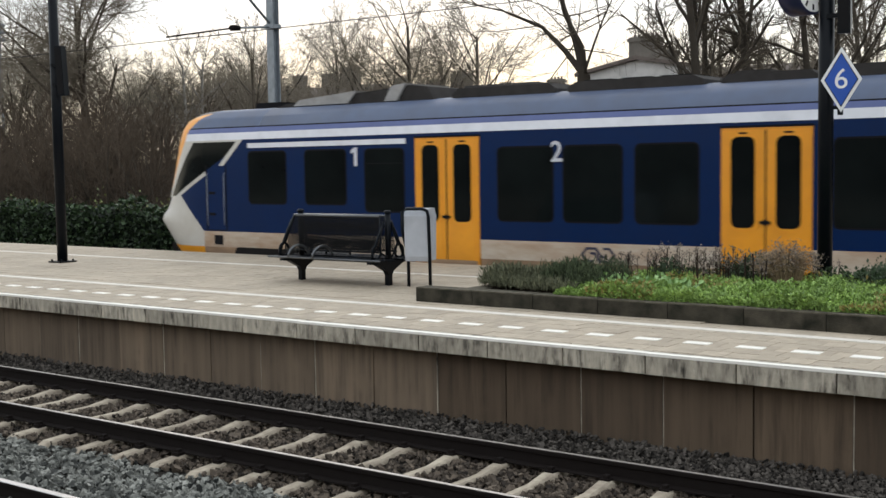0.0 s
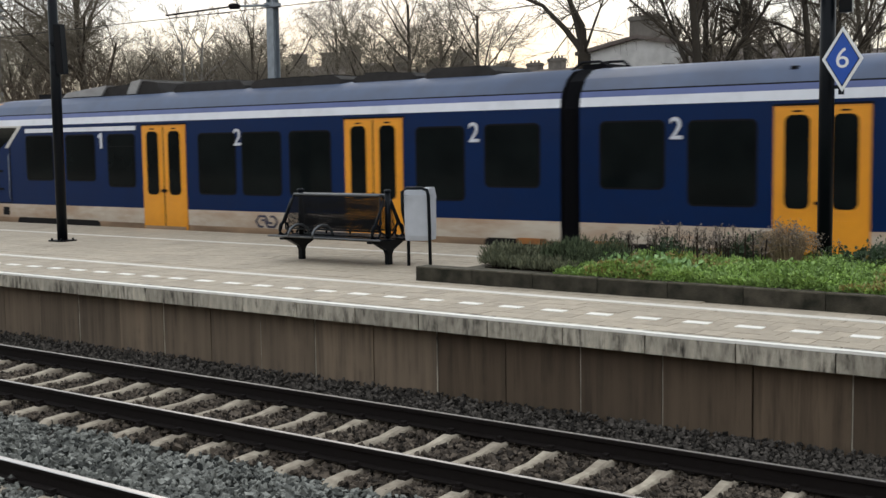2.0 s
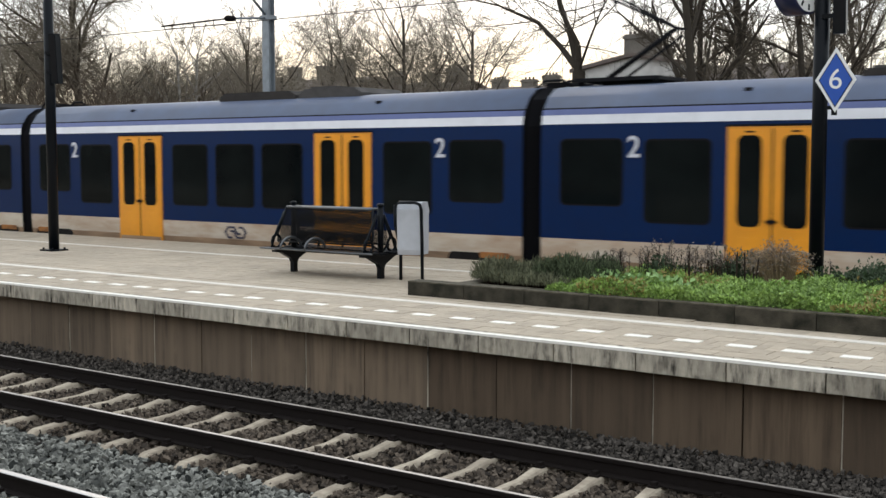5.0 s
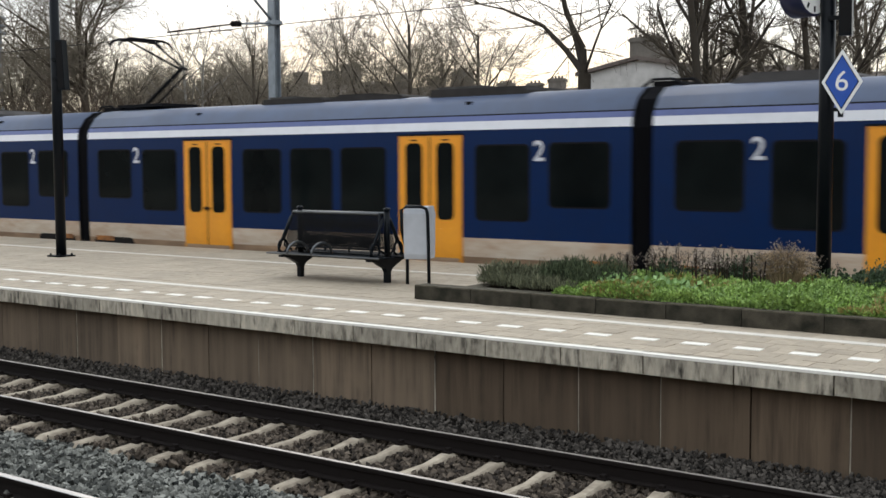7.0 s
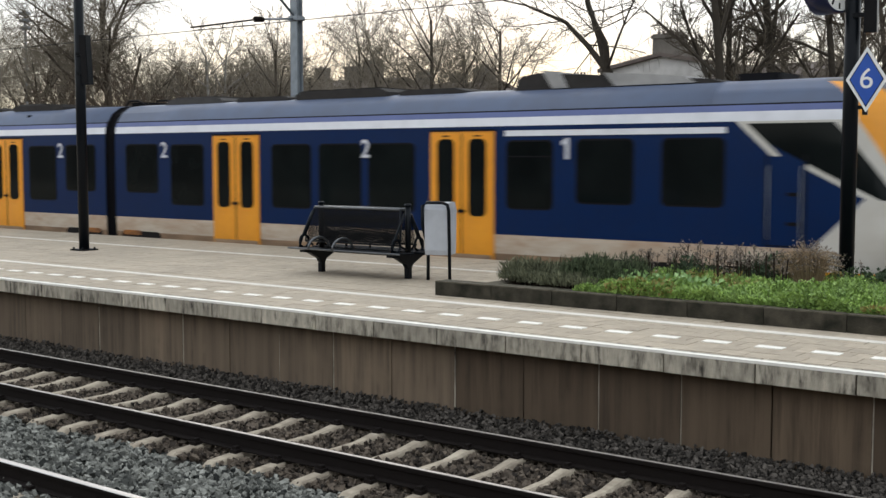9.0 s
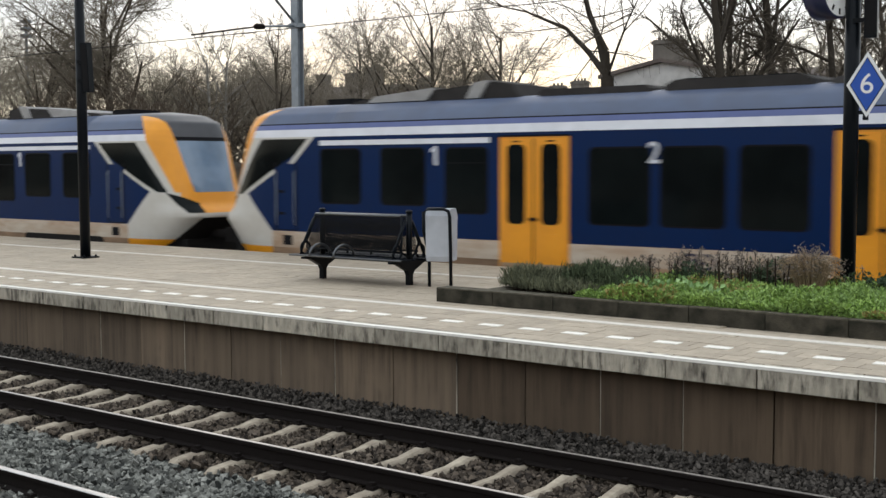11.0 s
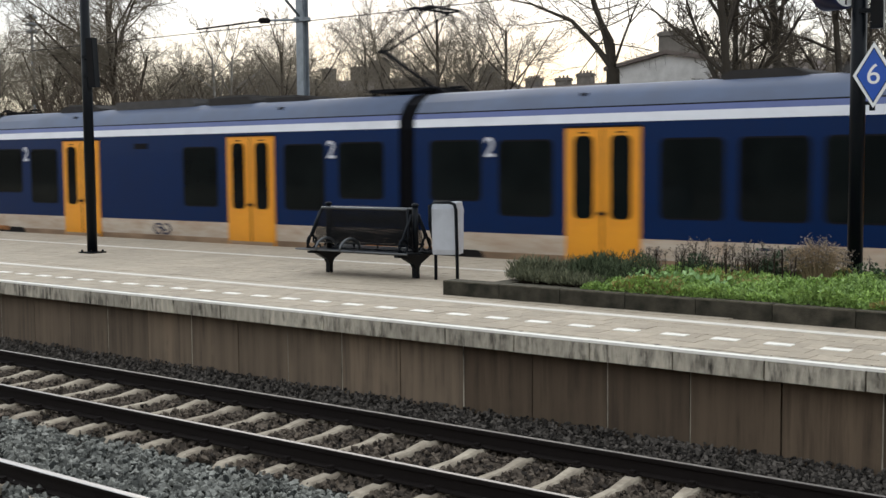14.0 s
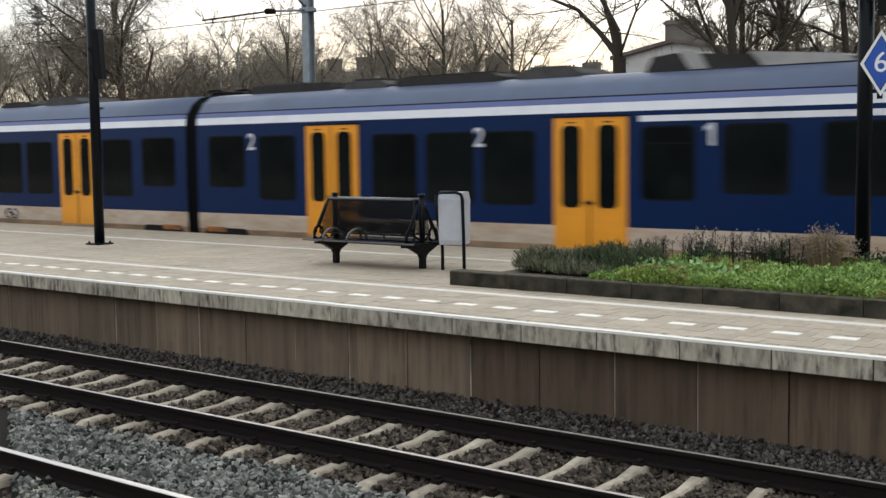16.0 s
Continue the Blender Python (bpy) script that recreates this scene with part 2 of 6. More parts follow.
tagged(new("ground", mesh_of(bm, "ground", M_EARTH)), "dark earth ground running to the horizon", "ground", kind="structure")


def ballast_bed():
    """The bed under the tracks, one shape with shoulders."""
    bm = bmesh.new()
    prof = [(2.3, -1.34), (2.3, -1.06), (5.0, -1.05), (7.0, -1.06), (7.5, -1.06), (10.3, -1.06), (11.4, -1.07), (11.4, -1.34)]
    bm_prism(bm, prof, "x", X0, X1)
    tagged(new("ballast_bed", mesh_of(bm, "ballast_bed", M_BED)), "ballast bed under the near tracks, near-black for the shade between stones", "track bed", kind="structure")
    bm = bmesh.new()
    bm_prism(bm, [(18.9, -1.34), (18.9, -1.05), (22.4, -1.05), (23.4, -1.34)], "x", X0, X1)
    tagged(new("ballast_bed", mesh_of(bm, "ballast_bed", M_BED)), "ballast bed under the far track, shade put into its near-black colour", "track bed", kind="structure")


ballast_bed()


def rail(y, shine):
    ob = new("rail")
    ob.location = (0, y, RAIL_Z)
    bm = bmesh.new()
    fs = bm_prism(bm, [(0.01, -0.045), (0.036, -0.035), (0.036, -0.006), (0.03, 0), (0.022, 0.001), (-0.025, 0.001), (-0.03, 0), (-0.036, -0.006), (-0.036, -0.035), (-0.01, -0.045)], "x", X0, X1)
    for f in fs:
        f.material_index = 1 if f.calc_center_median().z > (-0.005 if shine else 0.0008) else 0
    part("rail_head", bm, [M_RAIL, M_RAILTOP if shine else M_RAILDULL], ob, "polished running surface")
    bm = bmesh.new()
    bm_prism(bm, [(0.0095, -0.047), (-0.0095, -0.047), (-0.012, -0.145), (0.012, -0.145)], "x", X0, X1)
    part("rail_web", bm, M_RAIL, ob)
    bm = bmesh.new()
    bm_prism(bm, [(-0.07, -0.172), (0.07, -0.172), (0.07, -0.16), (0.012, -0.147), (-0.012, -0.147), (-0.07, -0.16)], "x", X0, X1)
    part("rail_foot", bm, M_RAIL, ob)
    return tagged(ob, "rusty steel rail with a polished running surface", "rail", "rails of the station tracks")


for key, yc in TRACKS.items():
    for s in (-1, 1):
        rail(yc + s * 0.7535, key == "B")


def sleeper_mesh():
    """A waisted concrete sleeper: thick under the rails, lower in the middle."""
    bm = bmesh.new()
    st = [(-1.26, -0.25), (-1.18, -0.205), (-0.58, -0.168), (-0.28, -0.208), (0.28, -0.208), (0.58, -0.168), (1.18, -0.205), (1.26, -0.25)]
    rings = []
    for y, z in st:
        w = 0.036 + 0.02 * min(1, max(0, (abs(y) - 0.3) / 0.5))
        rings.append([bm.verts.new(p) for p in ((-0.11, y, -0.4), (0.11, y, -0.4), (w + 0.018, y, z - 0.02), (w, y, z), (-w, y, z), (-w - 0.018, y, z - 0.02))])
    for a, b in zip(rings, rings[1:]):
        for k in range(6):
            bm.faces.new([a[k], a[(k + 1) % 6], b[(k + 1) % 6], b[k]])
    bm.faces.new(rings[0])
    bm.faces.new(rings[-1])
    return mesh_of(bm, "sleeper", M_SLEEPER)


SLEEPER = sleeper_mesh()


def clip_mesh():
    """A sprung steel clip that holds the rail foot."""
    bm = bmesh.new()
    bm_box(bm, -0.045, 0.045, -0.045, 0.045, -0.19, -0.15)
    bm_box(bm, -0.025, 0.025, -0.03, 0.03, -0.15, -0.118)
    return mesh_of(bm, "rail_clip", M_RAIL)


CLIP = clip_mesh()


def sleepers(yc, x0, x1, phase):
    k0 = math.ceil((x0 - phase) / 0.6)
    for k in range(k0, int((x1 - phase) / 0.6)):
        ob = new("sleeper", SLEEPER)
        ob.matrix_basis = pose(phase + 0.6 * k + random.uniform(-0.01, 0.01), yc + random.uniform(-0.015, 0.015), RAIL_Z + random.uniform(-0.006, 0.004), 0, 0, random.uniform(-0.5, 0.5))
        tagged(ob, "pale concrete sleeper bedded in ballast", "sleeper", "sleepers of the station tracks")
        for s in (-0.7535, 0.7535):
            for e in (-0.1, 0.1):
                put("rail_clip", CLIP, ob, 0, s + e, 0)


sleepers(TRACKS["A"], -36, -0.5, -13.02)
sleepers(TRACKS["B"], -24, 2, -12.8)


def stone_mesh(i):
    """An angular chip: a cube with its corners pushed about."""
    bm = bmesh.new()
    bmesh.ops.create_cube(bm, size=1.35)
    rnd = random.Random(i)
    for v in bm.verts:
        v.co = Vector([c * rnd.uniform(0.5, 1.25) for c in v.co])
        v.co.z *= (0.55, 0.8, 0.65, 0.9, 0.5, 0.7)[i]
        v.co.x *= (1.35, 0.85, 1.1, 0.9, 1.3, 0.75)[i]
    bmesh.ops.triangulate(bm, faces=bm.faces)
    vs = np.array([v.co[:] for v in bm.verts])
    fs = np.array([[v.index for v in f.verts] for f in bm.faces])
    bm.free()
    return vs, fs


def ballast(name, label, y0, y1, x_of, n, material, z_of, size=(0.017, 0.04), seed=1, free=False):
    rng = np.random.default_rng(seed)
    shapes = [stone_mesh(i) for i in range(6)]
    V, F, base = [], [], 0
    for i in range(n):
        vs, fs = shapes[i % 6]
        y = rng.uniform(y0, y1)
        x = x_of(rng, y)
        # keep the tops of the sleepers clear
        while free and abs((x + 13.02 + 0.3) % 0.6 - 0.3) < 0.075 and abs(y - TRACKS["A"]) < 1.15:
            x = x_of(rng, y)
        r = rng.uniform(*size) * rng.uniform(0.8, 1.25)
        q = rng.normal(size=4)
        q /= np.linalg.norm(q)
        a, b, c, d = q
        rot = np.array([[1 - 2 * (c * c + d * d), 2 * (b * c - a * d), 2 * (b * d + a * c)], [2 * (b * c + a * d), 1 - 2 * (b * b + d * d), 2 * (c * d - a * b)], [2 * (b * d - a * c), 2 * (c * d + a * b), 1 - 2 * (b * b + c * c)]])
        V.append((vs * r) @ rot.T + (x, y, z_of(x, y, rng)))
        F.append(fs + base)
        base += len(vs)
    me = bpy.data.meshes.new(name)
    me.from_pydata(np.concatenate(V).tolist(), [], np.concatenate(F).tolist())
    me.materials.append(material)
    tagged(new(name, me), label, "ballast", kind="stuff")


def near_x(rng, y):
    # stones lie thick where the view crosses the tracks: from the near corner out to the far left
    a = rng.random() ** 1.5
    return -y * 0.22 - a * (y * 1.55)


ballast("ballast_stones", "loose grey-green crushed ballast stones between the tracks", 5.6, 7.75, lambda r, y: -y * 0.45 - r.random() ** 1.3 * (y * 1.2), 15000, M_BALLAST,
        lambda x, y, r: -1.035 - max(0, y - 6.9) * 0.06 + r.uniform(-0.01, 0.05) + 0.015 * math.sin(x * 3 + y * 5), size=(0.017, 0.047), seed=2)
ballast("ballast_stones", "dark ballast stones round the nearest rails", 3.0, 5.7, lambda r, y: -y * 0.8 - r.random() * y * 1.0, 3500, M_BALLASTD, lambda x, y, r: -1.05 + r.uniform(-0.01, 0.04), seed=6)
ballast("ballast_stones", "brown rust-stained ballast stones between the rails", 7.7, 10.1, near_x, 14000, M_BALLASTD, lambda x, y, r: -1.032 + r.uniform(-0.012, 0.022), seed=3, free=True)
ballast("ballast_stones", "dark grey ballast stones along the foot of the platform wall", 9.75, 11.22, near_x, 13000, M_BALLASTF, lambda x, y, r: -1.085 + max(0, y - 10.0) * 0.04 + r.uniform(-0.01, 0.04), size=(0.014, 0.032), seed=4)


# ---- island platform ----
def platform():
    bm = bmesh.new()
    bm_box(bm, X0, X1, WALL_Y + 0.06, BACK_Y - 0.05, -1.34, -0.05)
    tagged(new("platform", mesh_of(bm, "platform_core", M_WALL)), "island platform body of stained concrete", "platform", kind="structure")
    wall = thing("platform_wall", "stained brown-grey concrete panel wall below the platform edge", "wall", kind="structure")
    bm = bmesh.new()
    bm_box(bm, -0.487, 0.487, 0, 0.07, -1.3, -0.2)
    panel = mesh_of(bm, "wall_panel", M_WALL, bevel=0.006)
    bm = bmesh.new()
    bm_box(bm, -0.487, 0.487, 0, 0.07, -1.3, -0.2)
    pale = mesh_of(bm, "wall_panel", M_WALLPALE, bevel=0.006)
    # thin pale box added in some joints to draw a lime streak
    bm = bmesh.new()
    bm_box(bm, -0.0055, 0.0055, 0.002, 0.06, -1.2, -0.21)
    streak_mesh = mesh_of(bm, "joint_seal", M_SLAB)
    edge = thing("platform_edge", "weathered concrete edge slabs with a white painted nosing", "platform edge", kind="structure")
    bm = bmesh.new()
    bm_box(bm, -0.488, 0.488, 0.0, 0.2, -0.22, -0.002)
    slab = mesh_of(bm, "edge_slab", M_SLAB, bevel=0.008)
    bm = bmesh.new()
    bm_box(bm, -0.4965, 0.4965, -0.004, 0.095, -0.026, 0.003)
    nosing = mesh_of(bm, "nosing", M_EDGELINE, bevel=0.004)
    for k in range(-8, 62):
        x = -3.57 - 0.993 * (k - 0.5)
        o = put("edge_slab", slab, edge, x, EDGE_Y + random.uniform(-0.004, 0.004), random.uniform(-0.003, 0.002))
        n = put("nosing", nosing, o)
        xw = -3.478 - 0.993 * (k - 0.5)
        put("wall_panel", pale if xw < -8.9 else panel, wall, xw, WALL_Y + random.uniform(-0.008, 0.008), 0)
        if k % 5 in (0, 2, 3):
            put("joint_seal", streak_mesh, wall, xw - 0.4965, WALL_Y, 0)


platform()


def paving():
    """Rows of concrete paving tiles; those close to the view are pieces of their own."""
    pav = thing("pavement", "beige-grey concrete paving tiles of the platform, worn", "pavement", kind="structure")
    bm = bmesh.new()
    bm_box(bm, X0, X1, EDGE_Y + 0.19, BACK_Y, -0.06, -0.012)
    part("paving_base", bm, M_PAVE, pav)
    bm = bmesh.new()
    bm_box(bm, -0.147, 0.147, -0.147, 0.147, -0.04, 0.0)
    tile = mesh_of(bm, "paving_tile", M_PAVE, bevel=0.004)
    cells = []
    y = EDGE_Y + 0.2 + 0.15
    while y < 13.3:
        row = round((y - EDGE_Y) / 0.3)
        off = 0.15 if row % 2 else 0.0
        for i in range(-95, 0):
            x = i * 0.3 + off
            if -y * 1.7 < x < -y * 0.22:
                cells.append((x, y))
        y += 0.3
    cells.sort(key=lambda c: abs(c[0] + 6) + c[1])
    for x, y in cells[:300]:
        put("paving_tile", tile, pav, x, y, random.uniform(-0.003, 0.002), random.uniform(-0.3, 0.3))
    rest = [(x, y) for x, y in cells[300:]]
    yy = 13.46
    while yy < BACK_Y - 0.2:
        off = 0.15 if round(yy / 0.3) % 2 else 0.0
        rest += [(i * 0.3 + off, yy) for i in range(-135, -20) if -yy * 1.75 < i * 0.3 < -yy * 0.25]
        yy += 0.3
    V, F = [], []
    for x, y in rest:
        b, z = len(V), random.uniform(-0.003, 0.002)
        w = 0.1465
        V += [(x - w, y - w, z), (x + w, y - w, z), (x + w, y + w, z), (x - w, y + w, z), (x - w, y - w, -0.03), (x + w, y - w, -0.03), (x + w, y + w, -0.03), (x - w, y + w, -0.03)]
        F += [(b, b + 1, b + 2, b + 3), (b, b + 4, b + 5, b + 1), (b + 1, b + 5, b + 6, b + 2), (b + 2, b + 6, b + 7, b + 3), (b + 3, b + 7, b + 4, b)]
    me = bpy.data.meshes.new("far_paving_tiles")
    me.from_pydata(V, [], F)
    me.materials.append(M_PAVEI)
    ob = new("far_paving_tiles", me)
    ob.parent = pav
    ob["kind"] = "stuff"
    # painted markings
    line = thing("safety_line", "worn white painted safety line along the platform", "line marking", kind="structure")
    bm = bmesh.new()
    bm_box(bm, X0, X1, 12.925 - 0.085, 12.925 + 0.085, -0.01, 0.005)
    part("stripe", bm, M_LINE, line)
    line2 = thing("safety_line", "white painted safety line along the far platform edge", "line marking", kind="structure")
    bm = bmesh.new()
    bm_box(bm, X0, X1, 16.9 - 0.07, 16.9 + 0.07, -0.01, 0.005)
    part("stripe", bm, M_LINE, line2)
    blocks = thing("block_marking", "row of white tiles marking the platform edge", "line marking", kind="structure")
    bm = bmesh.new()
    bm_box(bm, -0.147, 0.147, -0.075, 0.075, -0.02, 0.006)
    blk = mesh_of(bm, "white_block", M_EDGELINE, bevel=0.003)
    for k in range(-3, 60):
        put("white_block", blk, blocks, -4.166 - 0.605 * k, 11.889, 0)


M_PAVEI = mat("paving_far", (0.495, 0.415, 0.315), 0.75, var=0.35, scale=9, bump=0.25, bscale=70, stain=0.35, sscale=0.7, isl=0.25)


# ---- the train ----
YC, HALF = 20.72, 1.41
SEG = [(-0.42, 1.30), (-0.14, 1.37), (0.09, 1.40), (0.47, HALF), (1.2, HALF + 0.005), (2.2, HALF), (2.62, 1.40), (2.79, 1.375), (2.9, 1.34), (2.928, 1.318), (3.15, 1.16), (3.32, 0.9), (3.38, 0.5), (3.4, 0.0)]


def zone(z):
    """Livery of the side by height: underframe, dirty skirt, cream skirt, navy, white stripe, navy edge painted
    sky-lit, roof.
    """
    for i, top in enumerate((-0.14, 0.09, 0.47, 2.62, 2.79, 2.9, 2.928)):
        if z < top:
            return (0, 1, 2, 3, 4, 5, 7)[i]
    return 6


LIVERY = [M_UNDER, M_DIRT, M_SKIRT, M_NAVY, M_STRIPE, M_NAVYLIT, M_ROOF, M_RUBBER, M_GLASS, M_YELLOW, M_WIND, M_NOSE, M_VISOR]


def shell(bm, x0, x1, n=4):
    prof = [(-y, z) for z, y in SEG] + [(y, z) for z, y in reversed(SEG[:-1])]
    xs = [x0 + (x1 - x0) * i / n for i in range(n + 1)]
    rings = [[bm.verts.new((x, y, z)) for y, z in prof] for x in xs]
    for a, b in zip(rings, rings[1:]):
        for k in range(len(prof) - 1):
            f = bm.faces.new([a[k], a[k + 1], b[k + 1], b[k]])
            f.material_index = zone(f.calc_center_median().z)
            f.smooth = f.material_index == 6
        bm.faces.new([a[-1], a[0], b[0], b[-1]]).material_index = 0
    for r in (rings[0], rings[-1]):
        bm.faces.new(r).material_index = 7


def tip(z):
    """How far the nose reaches at a height, from the joint of its car."""
    pts = [(-0.42, 19.96), (0.0, 20.33), (0.42, 20.71), (0.68, 20.98), (0.8, 20.93), (1.0, 20.69), (1.5, 20.52), (1.95, 20.35), (2.6, 20.14), (3.1, 19.97), (3.3, 19.6), (3.4, 18.9)]
    return float(np.interp(z, [p[0] for p in pts], [p[1] for p in pts]))


def halfw(z):
    return float(np.interp(z, [p[0] for p in SEG], [p[1] for p in SEG]))


XB, XN = 18.3, 16.9


def nose_mesh():
    """The rounded cab front, from 16.9 m to the tip; cut along the borders of its livery."""
    bm = bmesh.new()
    zs = sorted(set([round(z, 3) for z in np.arange(-0.42, 3.0, 0.07)] + [-0.14, 0.1, 0.47, 0.66, 0.78, 1.2, 1.3, 2.58, 2.62, 2.72, 2.79, 2.9, 2.928] + [round(z, 3) for z in np.linspace(3.0, 3.395, 12)]))
    us = [("s", -1, x) for x in (XN, 17.6)] + [("c", 0, u) for u in np.linspace(-1, 1, 81)] + [("s", 1, x) for x in (17.6, XN)]
    grid = []
    for z in zs:
        t, w = tip(z), halfw(z)
        row = []
        for kind, sg, u in us:
            if kind == "s":
                row.append(bm.verts.new((u, sg * w, z)))
                continue
            a = u * math.pi / 2
            c, s = abs(math.cos(a)), math.sin(a)
            row.append(bm.verts.new((XB + (t - XB) * c ** 0.6, w * math.copysign(abs(s) ** 0.56, s), z)))
        grid.append(row)
    for i in range(len(zs) - 1):
        for k in range(len(us) - 1):
            bm.faces.new([grid[i][k], grid[i][k + 1], grid[i + 1][k + 1], grid[i + 1][k]]).smooth = True
    bm.faces.new([v for v in grid[-1]])

    def cut(co, no):
        bmesh.ops.bisect_plane(bm, geom=bm.verts[:] + bm.edges[:] + bm.faces[:], plane_co=co, plane_no=no, dist=1e-5)

    for y in (0.62, 1.0, 1.12):
        cut((0, y, 0), (0, 1, 0))
        cut((0, -y, 0), (0, 1, 0))
    for s in (-1, 1):
        cut((0, s * 0.484, 0), (0, s, -0.14))
        cut((19.826, 0, 0), (1, -1.3 * s, 0.983))
        cut((19.95, 0, 0), (1, -1.3 * s, 0.85))
        cut((18.247, 0, 0), (1, -1.3 * s, 0.2))
    cut((18.7, 0, 0.42), (1, 0, -1.0))
    for z in (1.32, 1.42):
        cut((19.6, 0, z), (0.5, 0, 1))
    for x in (17.3, 17.47):
        cut((x, 0, 2.68), (1, 0, 1.1))
    for x in (18.0, 18.62, 18.75):
        cut((x, 0, 0), (1, 0, 0))
    for s in (-1, 1):
        cut((0, s * 0.72, 0.66), (0, s * 0.9, 0.5))
    for z in (1.62, 2.02):
        cut((0, 0, z), (0, 0, 1))
    cut((18.9, 0, 0), (1, 0, 0))
    for s in (-1, 1):
        cut((0, s * 1.0, 0.78), (0, -s * 2.3, 1))
        cut((0, s * 0.62, 1.02), (0, -s * 0.45, 1))
    for f in bm.faces:
        c = f.calc_center_median()
        x, y, z = c.x, abs(c.y), c.z
        m = zone(z)
        low, up = 1.42 + (19.6 - x) * 0.5, 17.3 + (2.68 - z) * 1.1
        screen = y < 0.484 + 0.14 * z
        pillar = x - 1.3 * y + 0.983 * z > 19.826
        amber = x - 1.3 * y > max(19.95 - 0.85 * z, 18.247 - 0.2 * z)
        if z >= 3.3:
            m = 12 if x > 18.75 else 6
        elif z >= 2.62:
            if amber and not screen:
                m = 9
            elif screen and x > 18.9:
                m = 7 if z < 2.72 else 12
        elif z >= 1.3:
            if not pillar:
                if x < up:
                    m = 3
                elif x < up + 0.17 and z > 2.02:
                    m = 4
                elif z > low and z < 2.58 and (x > 18.62 or z > 2.02 or (z > 1.62 and x > 18.0)):
                    m = 8
                elif low - 0.1 < z <= low and x > 18.62:
                    m = 4
                elif z >= 2.58:
                    m = 4
                else:
                    m = 4 if x > 18.7 + (z - 0.42) else 3
            elif not amber:
                m = 4
            elif not screen:
                m = 9
            else:
                m = 10
        elif z >= 0.47:
            lamp = y > 0.62 and max(0.78, 0.78 + (y - 1.0) * 2.3) < z < 1.02 + (y - 0.62) * 0.45
            if lamp:
                m = 8
            elif y > 1.12:
                m = 4 if x > 18.7 + (z - 0.42) else 3
            else:
                m = 9 if (z > 0.78 and (y < 0.62 or (z > 1.02 + (y - 0.62) * 0.45 and y < 1.0))) else 4
                if z < 0.66 and (y - 0.72) * 0.9 + (z - 0.66) * 0.5 < 0:
                    m = 0
        elif x > 18.75 or y < 1.12:
            m = 0 if z < -0.14 else (9 if z < 0.1 else 4)
            if (y - 0.72) * 0.9 + (z - 0.66) * 0.5 < 0:
                m = 0
        if m == 4 and z < 2.62:
            m = 11
        f.material_index = m
    return mesh_of(bm, "cab_nose", *LIVERY)


NOSE = nose_mesh()
PLATES = {}


def plate(w, h, r, t, m):
    """A rounded plate that stands t proud of the wall, seen from -y."""
    key = (round(w, 3), round(h, 3), r, t, m.name)
    if key not in PLATES:
        bm = bmesh.new()
        bm_prism(bm, rounded(w, h, r), "y", -t, 0.01)
        PLATES[key] = mesh_of(bm, "plate", m)
    return PLATES[key]


def window(car, x0, x1, z0, z1):
    for side in (-1, 1):
        y, rz = side * (HALF + 0.002), 0 if side < 0 else 180
        w = put("window", plate(x1 - x0, z1 - z0, 0.12, 0.006, M_RUBBER), car, (x0 + x1) / 2, y, (z0 + z1) / 2, rz)
        put("pane", plate(x1 - x0 - 0.07, z1 - z0 - 0.07, 0.09, 0.010, M_GLASS), w)
        if z0 == 0.98:
            put("window_bar", plate(x1 - x0 - 0.12, 0.022, 0.004, 0.014, M_RUBBER), w, 0, 0, 0.36)


def door_leaf_mesh():
    """A leaf with a tall opening, ribs round it and a recessed kick panel."""
    key = "leaf"
    if key not in PLATES:
        bm = bmesh.new()
        bm_box(bm, -0.382, 0.382, -0.018, 0.01, -1.33, 1.255)
        # raised rim round the glass and a proud kick panel
        bm_prism(bm, [(x, z + 0.36) for x, z in rounded(0.56, 1.70, 0.15)], "y", -0.026, -0.015)
        bm_prism(bm, [(x, z - 0.93) for x, z in rounded(0.60, 0.66, 0.05)], "y", -0.025, -0.015)
        PLATES[key] = mesh_of(bm, "leaf", M_YELLOW)
    return PLATES[key]


